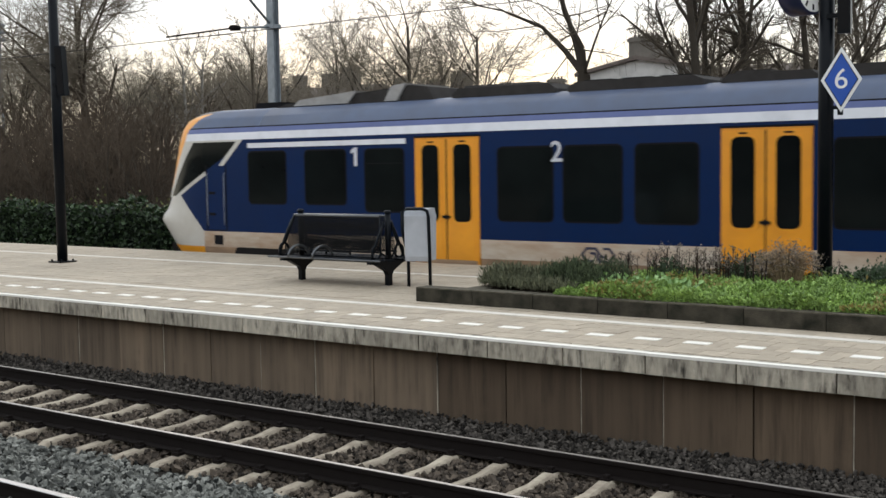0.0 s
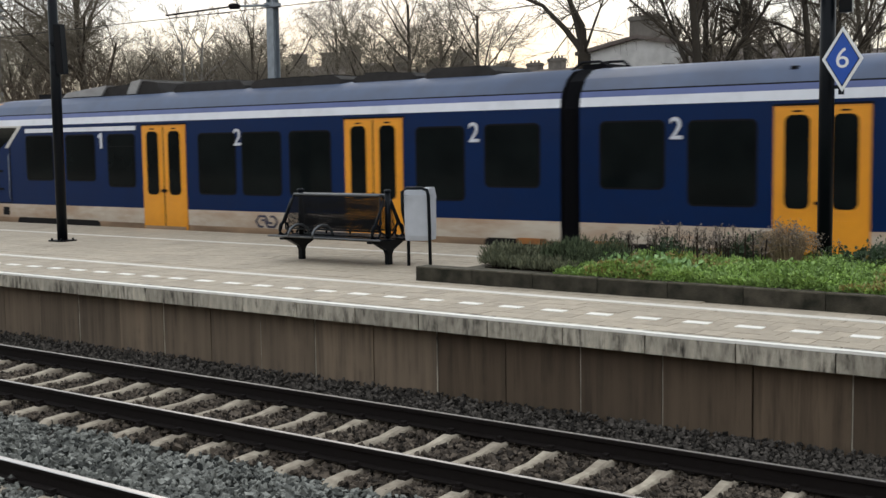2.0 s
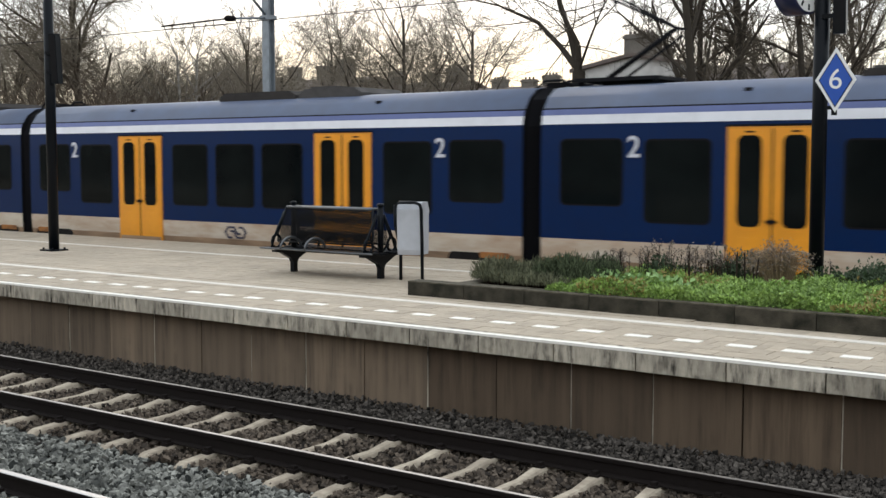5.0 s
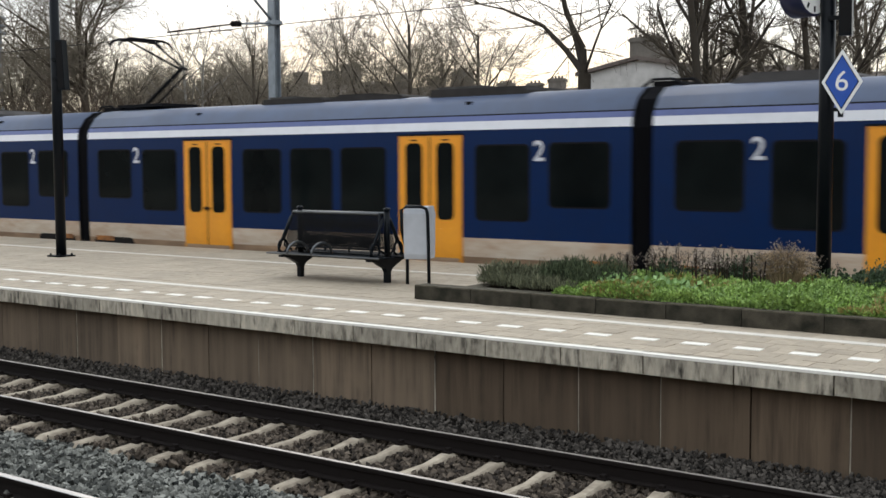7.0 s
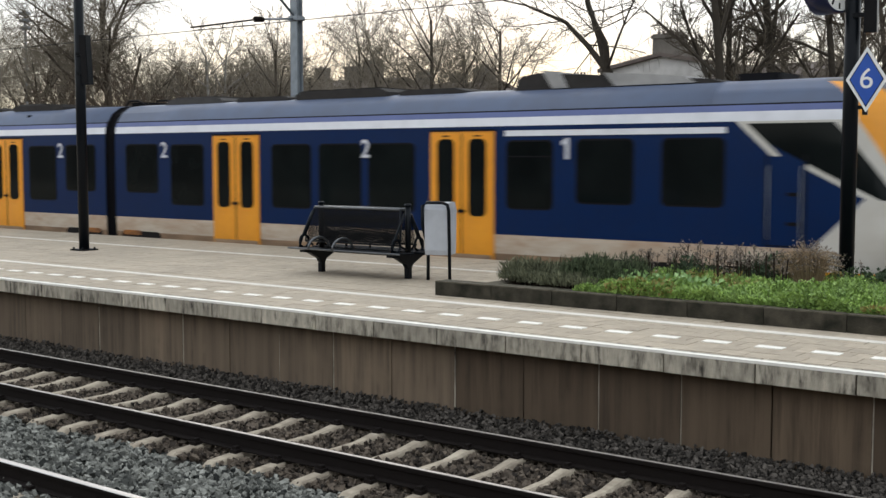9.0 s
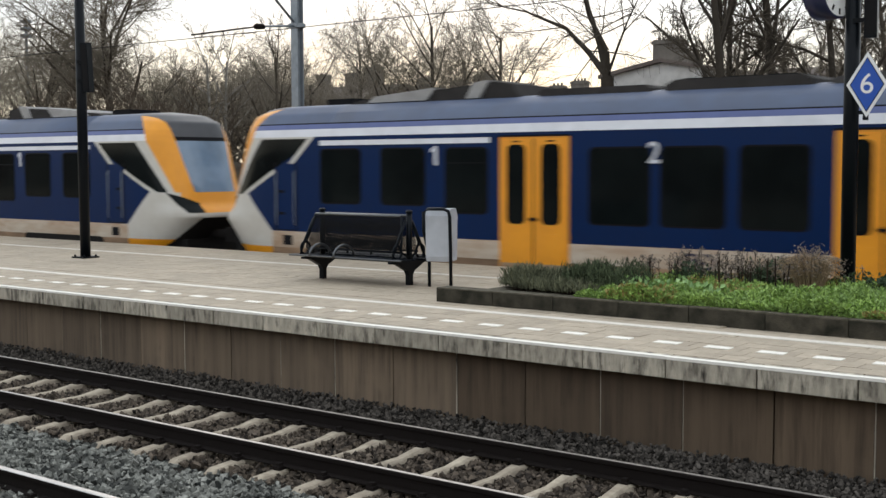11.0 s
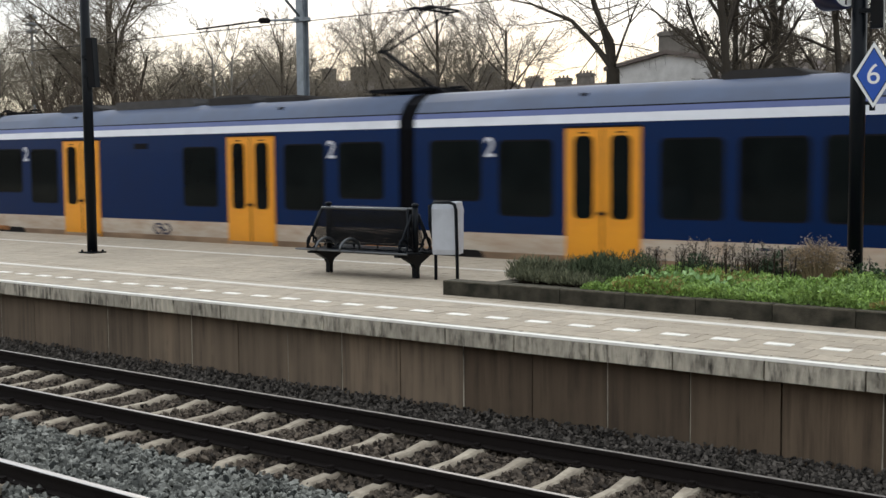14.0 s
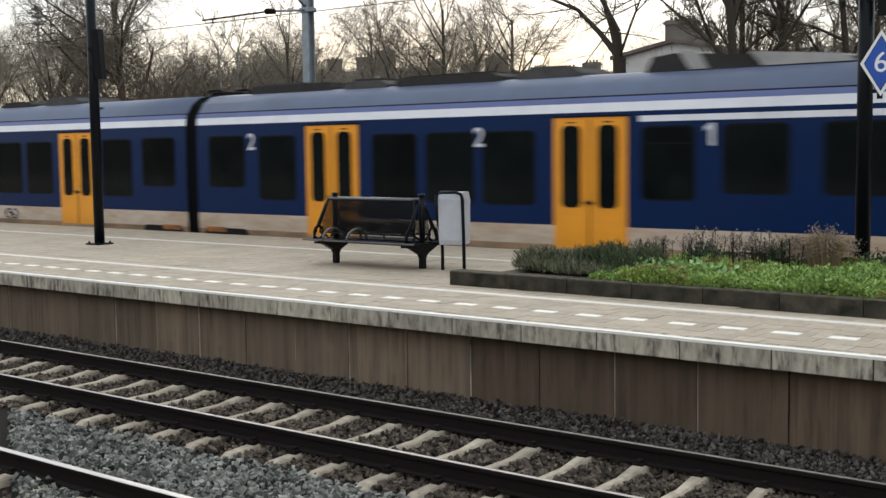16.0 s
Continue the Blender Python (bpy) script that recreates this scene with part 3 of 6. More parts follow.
def door(car, x0, x1):
    zc, xm = 1.235, (x0 + x1) / 2
    for side in (-1, 1):
        y, rz = side * (HALF + 0.002), 0 if side < 0 else 180
        bm_key = ("frame", round(x1 - x0, 2))
        if bm_key not in PLATES:
            bm = bmesh.new()
            w = (x1 - x0) / 2
            bm_box(bm, -w, w, -0.012, 0.01, -1.36, 1.29)
            PLATES[bm_key] = mesh_of(bm, "door_frame", M_YELLOWD)
        d = put("door", PLATES[bm_key], car, xm, y, zc, rz, "yellow double sliding door")
        for s in (-1, 1):
            put("door_leaf", door_leaf_mesh(), d, s * 0.4, 0, 0)
            put("door_glass", plate(0.43, 1.56, 0.12, 0.03, M_GLASS), d, s * 0.4, 0, 0.36)
        bm_key = "handle"
        if bm_key not in PLATES:
            bm = bmesh.new()
            bm_box(bm, -0.09, 0.09, -0.06, -0.02, -0.025, 0.025)
            bm_box(bm, -0.03, 0.03, -0.04, -0.01, -0.05, 0.05)
            PLATES[bm_key] = mesh_of(bm, "door_handle", M_RUBBER, bevel=0.008)
        put("door_handle", PLATES[bm_key], d, 0, 0, -0.32)
        put("door_seam", plate(0.022, 2.56, 0.004, 0.022, M_RUBBER), d, 0, 0, -0.03)
        put("header_strip", plate(1.66, 0.035, 0.004, 0.02, M_RUBBER), d, 0, 0, 1.31)
        put("kick_strip", plate(1.5, 0.16, 0.02, 0.028, M_DIRT), d, 0, 0, -1.27)
        for k in (-0.4, 0.4):
            put("door_lamp", plate(0.16, 0.03, 0.01, 0.03, M_RUBBER), d, k, 0, 1.2)
        if "step" not in PLATES:
            bm = bmesh.new()
            bm_box(bm, -0.8, 0.8, -0.05, 0.0, -1.42, -1.36)
            PLATES["step"] = mesh_of(bm, "door_step", M_UNDER)
        put("door_step", PLATES["step"], d)


M_EMBLEM = mat("emblem_blue", (0.02, 0.02, 0.05), 0.5)
M_YELLOWD = mat("yellow_frame", (0.70, 0.27, 0.012), 0.42, var=0.15, scale=4, stain=0.25, sscale=1.5, dark=(0.35, 0.13, 0.02))
NUM = {"2": text_mesh("2", 0.55, bold=0.006)}
bm = bmesh.new()
bm_prism(bm, [(0.0, -0.2), (0.085, -0.2), (0.085, 0.2), (0.02, 0.2), (-0.085, 0.135), (-0.085, 0.06), (0.0, 0.1)], "z", -0.004, 0.004)
NUM["1"] = mesh_of(bm, "class_number")
for me in NUM.values():
    me.materials.append(M_NUM)


def number(car, c, x, z=2.17):
    for side in (-1, 1):
        o = new("class_number", NUM[c])
        o.parent = car
        o.matrix_basis = pose(x, side * (HALF + 0.016), z, 90, 0, 0 if side < 0 else 180)
        o["label"] = "white class number"


def logo(car, x):
    """Two interlocked bent bars in a hexagon, drawn plainly."""
    if "logo" not in PLATES:
        bm = bmesh.new()
        path = [(-0.12, -0.12), (-0.24, -0.12), (-0.34, 0.0), (-0.24, 0.12), (-0.04, 0.12), (0.06, -0.03), (0.16, -0.03)]
        for turn in (1, -1):
            for i, (p, q) in enumerate(zip(path, path[1:])):
                p, q = Vector(p) * turn, Vector(q) * turn
                d = (q - p).normalized() * 0.012
                n = Vector((-d.y, d.x)) * 1.9
                corners = [p - d + n, p - d - n, q + d - n, q + d + n]
                bm_prism(bm, [(c.x, c.y) for c in corners], "y", -0.006 - 0.0004 * i - 0.0002 * turn, 0.01)
        PLATES["logo"] = mesh_of(bm, "emblem", M_EMBLEM)
    for side in (-1, 1):
        put("emblem", PLATES["logo"], car, x, side * (HALF + 0.001), 0.25, 0 if side < 0 else 180, "dark blue emblem of two bent bars")


def roof_gear(car, x0, x1, rnd):
    """Boxes, covers and air-conditioning units along the roof."""
    x = x0
    while x < x1 - 1.2:
        w = rnd.uniform(1.3, 3.2)
        w = min(w, x1 - x)
        h, d = rnd.uniform(0.07, 0.17), rnd.uniform(0.66, 0.86)
        bm = bmesh.new()
        c = rnd.uniform(0.04, 0.2)
        bm_prism(bm, [(x, 3.3), (x + w, 3.3), (x + w, 3.38 + h * 0.3), (x + w - c, 3.38 + h), (x + c, 3.38 + h), (x, 3.38 + h * 0.3)], "y", -d, d)
        o = part("roof_box", bm, M_ROOFBOXM if rnd.random() < 0.3 else M_ROOFBOX, car, bevel=0.03)
        if rnd.random() < 0.55:
            bm = bmesh.new()
            a, b = x + c + 0.1, x + w - c - 0.1
            if b - a > 0.3:
                b = a + (b - a) * rnd.uniform(0.5, 1.0)
                bm_box(bm, a, b, -d + 0.08, d - 0.08, 3.38 + h - 0.01, 3.38 + h + 0.05)
                part("roof_cover", bm, M_ROOFBOXM if rnd.random() < 0.6 else M_ROOFBOX, o, bevel=0.02)
        x += w + rnd.uniform(0.05, 0.9)


def gangway(car, x):
    """Folded black bellows at a car end, in ribs."""
    bm = bmesh.new()
    rings = []
    for i in range(15):
        a = x - 0.25 + i * 0.5 / 14
        k = 0.06 if i % 2 else 0.0
        pts = [(-1.30 + k, -0.3), (1.30 - k, -0.3), (1.33 - k, 2.6), (1.1 - k, 3.12), (0.7, 3.36 - k), (-0.7, 3.36 - k), (-1.1 + k, 3.12), (-1.33 + k, 2.6)]
        rings.append([bm.verts.new((a, p, q)) for p, q in pts])
    for r0, r1 in zip(rings, rings[1:]):
        for i in range(8):
            bm.faces.new([r0[i], r0[(i + 1) % 8], r1[(i + 1) % 8], r1[i]])
    part("gangway_bellows", bm, M_RUBBER, car, "black folded rubber gangway")
    bm = bmesh.new()
    bm_box(bm, x - 0.25, x + 0.25, -0.5, 0.5, 3.3, 3.47)
    bm_tube(bm, [(x - 0.45, -0.55, 3.35), (x - 0.2, -0.6, 3.5), (x + 0.2, -0.6, 3.5), (x + 0.45, -0.55, 3.35)], 0.03, 6)
    bm_tube(bm, [(x - 0.45, 0.35, 3.35), (x - 0.2, 0.35, 3.55), (x + 0.2, 0.35, 3.55), (x + 0.45, 0.35, 3.35)], 0.03, 6)
    part("roof_cable", bm, M_RUBBER, car)


def bogie(car, x):
    bm = bmesh.new()
    for s in (-1, 1):
        bm_box(bm, x - 1.7, x + 1.7, s * 1.12 - 0.09, s * 1.12 + 0.09, -0.42, -0.22)
        bm_box(bm, x - 0.5, x + 0.5, s * 1.15 - 0.1, s * 1.15 + 0.1, -0.5, -0.08)
        for k in (-1.3, 1.3):
            bm_box(bm, x + k - 0.22, x + k + 0.22, s * 1.15 - 0.1, s * 1.15 + 0.1, -0.52, -0.2)
    b = part("bogie", bm, M_UNDER, car, bevel=0.02)
    for k in (-1.3, 1.3):
        bm = bmesh.new()
        bm_tube(bm, [(x + k, -0.95, -0.375), (x + k, 0.95, -0.375)], 0.08, 10)
        for s in (-1, 1):
            bm_tube(bm, [(x + k, s * 0.69, -0.375), (x + k, s * 0.72, -0.375), (x + k, s * 0.83, -0.375)], [0.45, 0.42, 0.42], 24)
        part("wheelset", bm, M_UNDER, b)


def arch_plates(car, xs):
    """Dark plates on the skirt, painted as shaded cut-outs in front of the wheels."""
    for x in xs:
        for side in (-1, 1):
            long = abs(x) > 15.5
            put("wheel_arch", plate(3.6 if long else 1.55, 0.28, 0.12, 0.02, M_UNDER), car, x, side * 1.39, -0.03, 0 if side < 0 else 180)
            if not long:
                put("rust_panel", plate(0.7, 0.12, 0.04, 0.02, M_RUST), car, x + (0.35 if abs(x) > 8 else -0.35) * (1 if x > 0 else -1), side * 1.395, 0.07, 0 if side < 0 else 180, "rust-stained skirt panel")


def middle_car(j, blank=False, pantograph=0, seed=0, rear_number=True, gear=(7.0, 11.4)):
    car = thing("train_car", "navy blue middle train car with yellow doors and a white stripe", "train car", "cars of the passing train", at=pose(j, YC, 0))
    bm = bmesh.new()
    shell(bm, 0.21, 15.99, 6)
    part("body", bm, LIVERY, car)
    window(car, 0.63, 1.96, 1.1, 2.35)
    window(car, 2.38, 3.67, 0.82, 2.33)
    door(car, 3.95, 5.57)
    if not blank:
        window(car, 5.95, 7.2, 0.84, 2.31)
        window(car, 7.46, 8.74, 0.84, 2.31)
    else:
        bm = bmesh.new()
        bm_box(bm, 7.05, 7.6, -HALF - 0.006, -HALF + 0.02, 2.28, 2.42)
        for i in range(5):
            bm_box(bm, 7.07, 7.58, -HALF - 0.012, -HALF + 0.02, 2.29 + i * 0.026, 2.302 + i * 0.026)
        part("vent", bm, M_RUBBER, car)
    window(car, 8.97, 10.25, 0.84, 2.31)
    door(car, 10.6, 12.22)
    window(car, 12.53, 13.82, 0.82, 2.33)
    window(car, 14.24, 15.57, 1.1, 2.35)
    number(car, "2", 2.17)
    if rear_number:
        number(car, "2", 14.03)
    logo(car, 8.1)
    rnd = random.Random(seed)
    if pantograph > 0:
        roof_gear(car, 6.0, 13.8, rnd)
        panto(car, PX, 1)
    elif pantograph < 0:
        roof_gear(car, 3.0, 14.0, rnd)
        panto(car, 16.2 - PX + 0.5, -1)
    else:
        roof_gear(car, *gear, rnd)
    for xx in (4.2, 12.2):
        bm = bmesh.new()
        bm_box(bm, xx - 0.06, xx + 0.06, -1.17, -1.05, 3.12, 3.2)
        part("roof_lamp", bm, M_RUBBER, car)
    gangway(car, 0.0)
    bogie(car, 0.0)
    arch_plates(car, (1.2, 15.0))
    return car


PX = 1.35


def panto(car, x, d):
    """Raised single-arm pantograph; its elbow points along d."""
    bm = bmesh.new()
    bm_box(bm, x - 0.9, x + 0.9, -0.6, 0.6, 3.45, 3.52)
    for a in (-0.8, 0.8):
        for b in (-0.5, 0.5):
            bm_tube(bm, [(x + a, b, 3.38), (x + a, b, 3.5)], 0.06, 8)
    p = part("pantograph", bm, M_RUBBER, car, "raised dark steel pantograph")
    el, hx = x + 0.95 * d, x - 0.6 * d
    bm = bmesh.new()
    bm_tube(bm, [(x - 0.5 * d, 0, 3.52), (el, 0, 4.42)], 0.055, 8)
    bm_tube(bm, [(x - 0.2 * d, 0.1, 3.5), (el + 0.1 * d, 0.1, 4.3)], 0.028, 6)
    part("lower_arm", bm, M_RUBBER, p)
    for s in (-1, 1):
        bm = bmesh.new()
        bm_tube(bm, [(el + 0.15 * d, s * 0.05, 4.40), (el, s * 0.1, 4.43), (hx, s * 0.42, 5.2)], 0.028, 6)
        part("upper_arm", bm, M_RUBBER, p)
    bm = bmesh.new()
    for k in (-0.2, 0.2):
        bm_tube(bm, [(hx + k, -0.9, 5.05), (hx + k, -0.78, 5.18), (hx + k, -0.55, 5.25), (hx + k, 0.55, 5.25), (hx + k, 0.78, 5.18), (hx + k, 0.9, 5.05)], 0.034, 6)
    for s in (-0.42, 0.42):
        bm_box(bm, hx - 0.22, hx + 0.22, s - 0.02, s + 0.02, 5.19, 5.23)
    part("collector_head", bm, M_RUBBER, p)


def end_car(j, way, seed=0, coupled=False):
    """A cab car: its joint at j, its nose towards way (-1 or 1 along x)."""
    car = thing("train_car", "navy blue cab car with white and yellow rounded nose", "train car", "cars of the passing train", at=pose(j, YC, 0))
    bm = bmesh.new()
    a, b = sorted((way * 0.21, way * 16.9))
    shell(bm, a, b, 7)
    part("body", bm, LIVERY, car)
    put("cab_nose", NOSE, car, 0, 0, 0, 0 if way > 0 else 180, "white and yellow rounded cab front with raked windscreen")

    def win(d0, d1, z0, z1):
        window(car, *sorted((way * d0, way * d1)), z0, z1)

    win(0.65, 1.95, 1.1, 2.35)
    win(2.42, 3.67, 0.82, 2.33)
    door(car, *sorted((way * 4.0, way * 5.6)))
    win(6.0, 7.27, 0.84, 2.31)
    win(7.5, 8.78, 0.84, 2.31)
    win(8.97, 10.27, 0.84, 2.31)
    door(car, *sorted((way * 10.69, way * 12.3)))
    win(12.58, 13.68, 0.98, 2.34)
    win(14.18, 15.42, 1.12, 2.35)
    win(15.97, 17.2, 1.12, 2.35)
    number(car, "2", way * 2.19)
    number(car, "2", way * 8.9)
    number(car, "1", way * 13.95)
    logo(car, way * 8.03)
    for side in (-1, 1):
        bm = bmesh.new()
        a, b = sorted((way * 12.55, way * 17.2))
        bm_box(bm, a, b, side * HALF - 0.008, side * HALF + 0.008, 2.42, 2.53)
        part("first_class_line", bm, M_STRIPE, car)
    # cab door outline and grab rail on the blue side behind the side window
    for side in (-1, 1):
        bm = bmesh.new()
        for d in (17.95, 18.62):
            bm_box(bm, way * d - 0.02, way * d + 0.02, side * HALF - 0.006, side * HALF + 0.006, 0.5, 2.05)
        bm_box(bm, min(way * 17.95, way * 18.62), max(way * 17.95, way * 18.62), side * HALF - 0.006, side * HALF + 0.006, 0.49, 0.51)
        for z in (0.85, 1.35):
            bm_box(bm, way * 18.42 - 0.1, way * 18.42 + 0.1, side * HALF - 0.02, side * HALF + 0.02, z, z + 0.06)
        part("cab_door_seam", bm, M_RUBBER, car)
        for d in (17.99, 18.57):
            bm = bmesh.new()
            y = side * (HALF + 0.035)
            bm_tube(bm, [(way * d, side * HALF, 0.6), (way * d, y, 0.66), (way * d, y, 1.8), (way * d, side * HALF, 1.86)], 0.010, 8)
            part("grab_rail", bm, M_STEEL, car, "pale steel upright grab rail")
    for side in (-1, 1):
        bm = bmesh.new()
        a, b = sorted((way * 18.1, way * 18.38))
        bm_box(bm, a, b, side * HALF - 0.008, side * HALF + 0.008, 0.16, 0.38)
        part("sandbox_hatch", bm, M_RUBBER, car)
    bm = bmesh.new()
    bm_box(bm, way * 19.6 - 0.9, way * 19.6 + 0.9, -0.9, 0.9, -0.5, 0.1)
    reach = 21.28 if coupled else 20.3
    bm_tube(bm, [(way * 19.9, 0, 0.2), (way * reach, 0, 0.2)], 0.14, 10)
    bm_box(bm, way * reach - 0.12, way * reach + 0.12, -0.22, 0.22, 0.03, 0.4)
    part("coupler", bm, M_UNDER, car, bevel=0.02)
    rnd = random.Random(seed)
    lo2, hi2 = sorted((way * 9.3, way * 11.8))
    lo1, hi1 = sorted((way * 1.4, way * 5.9))
    roof_gear(car, lo1, hi1, rnd)
    roof_gear(car, lo2, hi2, rnd)
    bm = bmesh.new()
    bm_prism(bm, [(way * 6.2, 3.3), (way * 9.0, 3.3), (way * 9.0, 3.44), (way * 8.8, 3.53), (way * 6.4, 3.53), (way * 6.2, 3.44)], "y", -0.82, 0.82)
    unit = part("cooling_unit", bm, M_ROOFBOX, car, "dark roof cooling unit", bevel=0.03)
    for k in range(3):
        bm = bmesh.new()
        a, b = sorted((way * (6.5 + 0.8 * k), way * (7.1 + 0.8 * k)))
        bm_box(bm, a, b, -0.7, 0.7, 3.52, 3.555)
        part("fan_cover", bm, M_RUBBER, unit, bevel=0.015)
    bm = bmesh.new()
    bm_prism(bm, [(way * 16.9, 3.34), (way * 12.3, 3.34), (way * 12.45, 3.62), (way * 12.9, 3.68), (way * 16.6, 3.42)], "y", -0.74, 0.74)
    box = part("roof_box", bm, M_ROOFBOX, car, bevel=0.02)
    for a, b in ((16.3, 14.4), (13.6, 13.0)):
        bm = bmesh.new()
        za, zb = 3.44 + (16.6 - a) * 0.07, 3.44 + (16.6 - b) * 0.07
        bm_prism(bm, [(way * a, 3.36), (way * (b + 0.25), 3.36), (way * b, zb + 0.03), (way * (a - 0.2), za + 0.03)], "y", -0.8, 0.8)
        part("roof_cover", bm, M_ROOFBOXL, box, "pale grey roof cover", bevel=0.02)
    bm = bmesh.new()
    bm_box(bm, *sorted((way * 17.0, way * 17.8)), -0.5, 0.5, 3.34, 3.5)
    part("horn_box", bm, M_RUBBER, car, bevel=0.03)
    bogie(car, way * 15.5)
    arch_plates(car, (way * 1.2, way * 15.9))
    if way > 0:
        gangway(car, 0.0)
        bogie(car, 0.0)
    return car


OFFS = []
for u in (0.0, 75.23):
    cars = [end_car(u, -1, 3 + int(u), u > 0), middle_car(u, blank=u > 0, pantograph=-1 if u else 0, seed=5 + int(u)), middle_car(u + 16.2, pantograph=0 if u else 1, seed=7 + int(u), rear_number=not u, gear=(6.8, 11.2)), end_car(u + 32.4, 1, 9 + int(u), u == 0)]
    OFFS += list(zip((u, u, u + 16.2, u + 32.4), cars))

# where the first joint of the train stands, second by second
JOINT = [
    (0.0, -2.691), (0.5, -4.645), (1.0, -6.731), (1.5, -8.977),
    (2.0, -11.316), (2.5, -13.795), (3.0, -16.421), (3.5, -19.176),
    (4.0, -22.045), (4.5, -25.061), (5.0, -28.214), (5.5, -31.504),
    (6.0, -34.932), (6.5, -38.498), (7.0, -42.211), (7.5, -46.041),
    (8.0, -49.973), (8.5, -54.03), (9.0, -58.228), (9.5, -62.559),
    (10.0, -67.023), (10.5, -71.618), (11.0, -76.35), (11.5, -81.181),
    (12.0, -86.16), (12.5, -91.323), (13.0, -96.614), (13.5, -101.956),
    (14.0, -107.405), (14.5, -113.047), (15.0, -118.852), (15.5, -124.759),
    (16.0, -130.761),
]


def motions():
    for off, car in OFFS:
        walk(car, [(t, pose(x + off, YC, 0)) for t, x in JOINT])




# ---- furniture of the platform ----
def bench():
    """Double-sided bench: steel spine, two cast pedestals, slatted seats on both sides, raked mesh backs and hoop armrests."""
    b = thing("bench", "black enamelled steel double-sided platform bench", "bench", at=pose(-13.3, 15.1, 0))
    for x in (-0.98, 0.98):
        bm = bmesh.new()
        bm_prism(bm, [(-0.045, 0), (0.045, 0), (0.045, 0.17), (0.09, 0.24), (0.34, 0.36), (0.5, 0.375), (0.5, 0.41), (-0.5, 0.41), (-0.5, 0.375), (-0.34, 0.36), (-0.09, 0.24), (-0.045, 0.17)], "x", x - 0.045, x + 0.045)
        part("pedestal", bm, M_BLACK, b, bevel=0.012)
        bm = bmesh.new()
        bm_tube(bm, [(x, 0, 0.38), (x, 0, 1.2)], 0.05, 12)
        bm_tube(bm, [(x, 0, 1.2), (x, 0, 1.215), (x, 0, 1.24)], [0.065, 0.065, 0.045], 12)
        part("post", bm, M_BLACK, b)
    for s in (-1, 1):
        for i in range(4):
            bm = bmesh.new()
            y = s * (0.14 + i * 0.105)
            bm_box(bm, -1.3, 1.22, y - 0.045, y + 0.045, 0.412 + 0.004 * i, 0.438 + 0.004 * i)
            part("seat_slat", bm, M_BLACK, b, bevel=0.008)
        hi = 0.10
        for x in (-1.14, 1.0):
            bm = bmesh.new()
            bm_tube(bm, [(x, s * 0.05, 0.47), (x - 0.03, s * 0.2, 0.55), (x, s * 0.22, 0.7), (x + 0.1 * (1 if x < 0 else -1), s * hi, 1.14)], 0.02, 8)
            part("backrest_side", bm, M_BLACK, b)
            # cast end bracket: an open ring between seat and back, with a raking strut
            bm = bmesh.new()
            e = x + (0.03 if x < 0 else -0.03)
            bm_tube(bm, [(e, s * (0.3 + 0.11 * math.cos(q)), 0.55 + 0.11 * math.sin(q)) for q in (math.pi * k / 8 for k in range(17))], 0.022, 6)
            bm_tube(bm, [(e, s * 0.43, 0.43), (e, s * 0.31, 0.68), (e, s * 0.09, 1.06)], 0.024, 6)
            part("end_bracket", bm, M_BLACK, b, "black cast ring bracket")
        bm = bmesh.new()
        bm_tube(bm, [(-1.04, s * hi, 1.14), (0.9, s * hi, 1.14)], 0.024, 8)
        part("top_rail", bm, M_TUBELIT, b, "top tube rail painted lighter as lit")
        bm = bmesh.new()
        bm_tube(bm, [(-1.17, s * 0.2, 0.55), (1.0, s * 0.2, 0.55)], 0.016, 8)
        part("lower_rail", bm, M_BLACK, b)
        # pale tube added as the highlight along the seat edge
        bm = bmesh.new()
        bm_tube(bm, [(-1.3, s * 0.505, 0.437), (1.22, s * 0.505, 0.437)], 0.016, 8)
        part("seat_edge", bm, M_TUBELIT, b, "thin pale tube painted as the seat edge highlight")
        bm = bmesh.new()
        for k in range(141):
            f = k / 140
            x0, x1 = -1.13 + f * 2.1, -1.03 + f * 1.92
            bm_tube(bm, [(x0, s * 0.205, 0.55), (x0 * 0.98, s * 0.205, 0.72), (x1, s * (hi + 0.01), 1.13)], 0.0042, 4, cap=False)
        for q in range(40):
            z = 0.565 + 0.0145 * q
            y = 0.205 if z < 0.72 else 0.205 - (z - 0.72) * 0.232
            bm_tube(bm, [(-1.12 + (z - 0.55) * 0.17, s * (y + 0.004), z), (0.96 - (z - 0.55) * 0.13, s * (y + 0.004), z)], 0.0036, 4, cap=False)
        m = part("backrest_mesh", bm, M_MESHBLK, b, "black wire mesh back panel")
        m["kind"] = "stuff"
        for x in (-0.6, -0.05):
            bm = bmesh.new()
            pts = [(x, s * (0.22 + 0.27 * (1 - math.cos(a)) * 0.5 * 2 * 0.95), 0.45 + 0.2 * math.sin(a)) for a in (math.pi * k / 8 for k in range(9))]
            bm_tube(bm, pts, 0.022, 8)
            # near armrests painted lighter as lit, far ones left black
            part("armrest", bm, M_TUBELIT if s < 0 else M_BLACK, b)
    bm = bmesh.new()
    bm_box(bm, -1.0, 1.0, -0.04, 0.04, 0.36, 0.42)
    part("spine", bm, M_BLACK, b, bevel=0.008)


# grey for the dark bench tubes where light catches them
M_TUBELIT = mat("lit_tube", (0.13, 0.135, 0.14), 0.35, 0.7, var=0.3, scale=8)
bench()


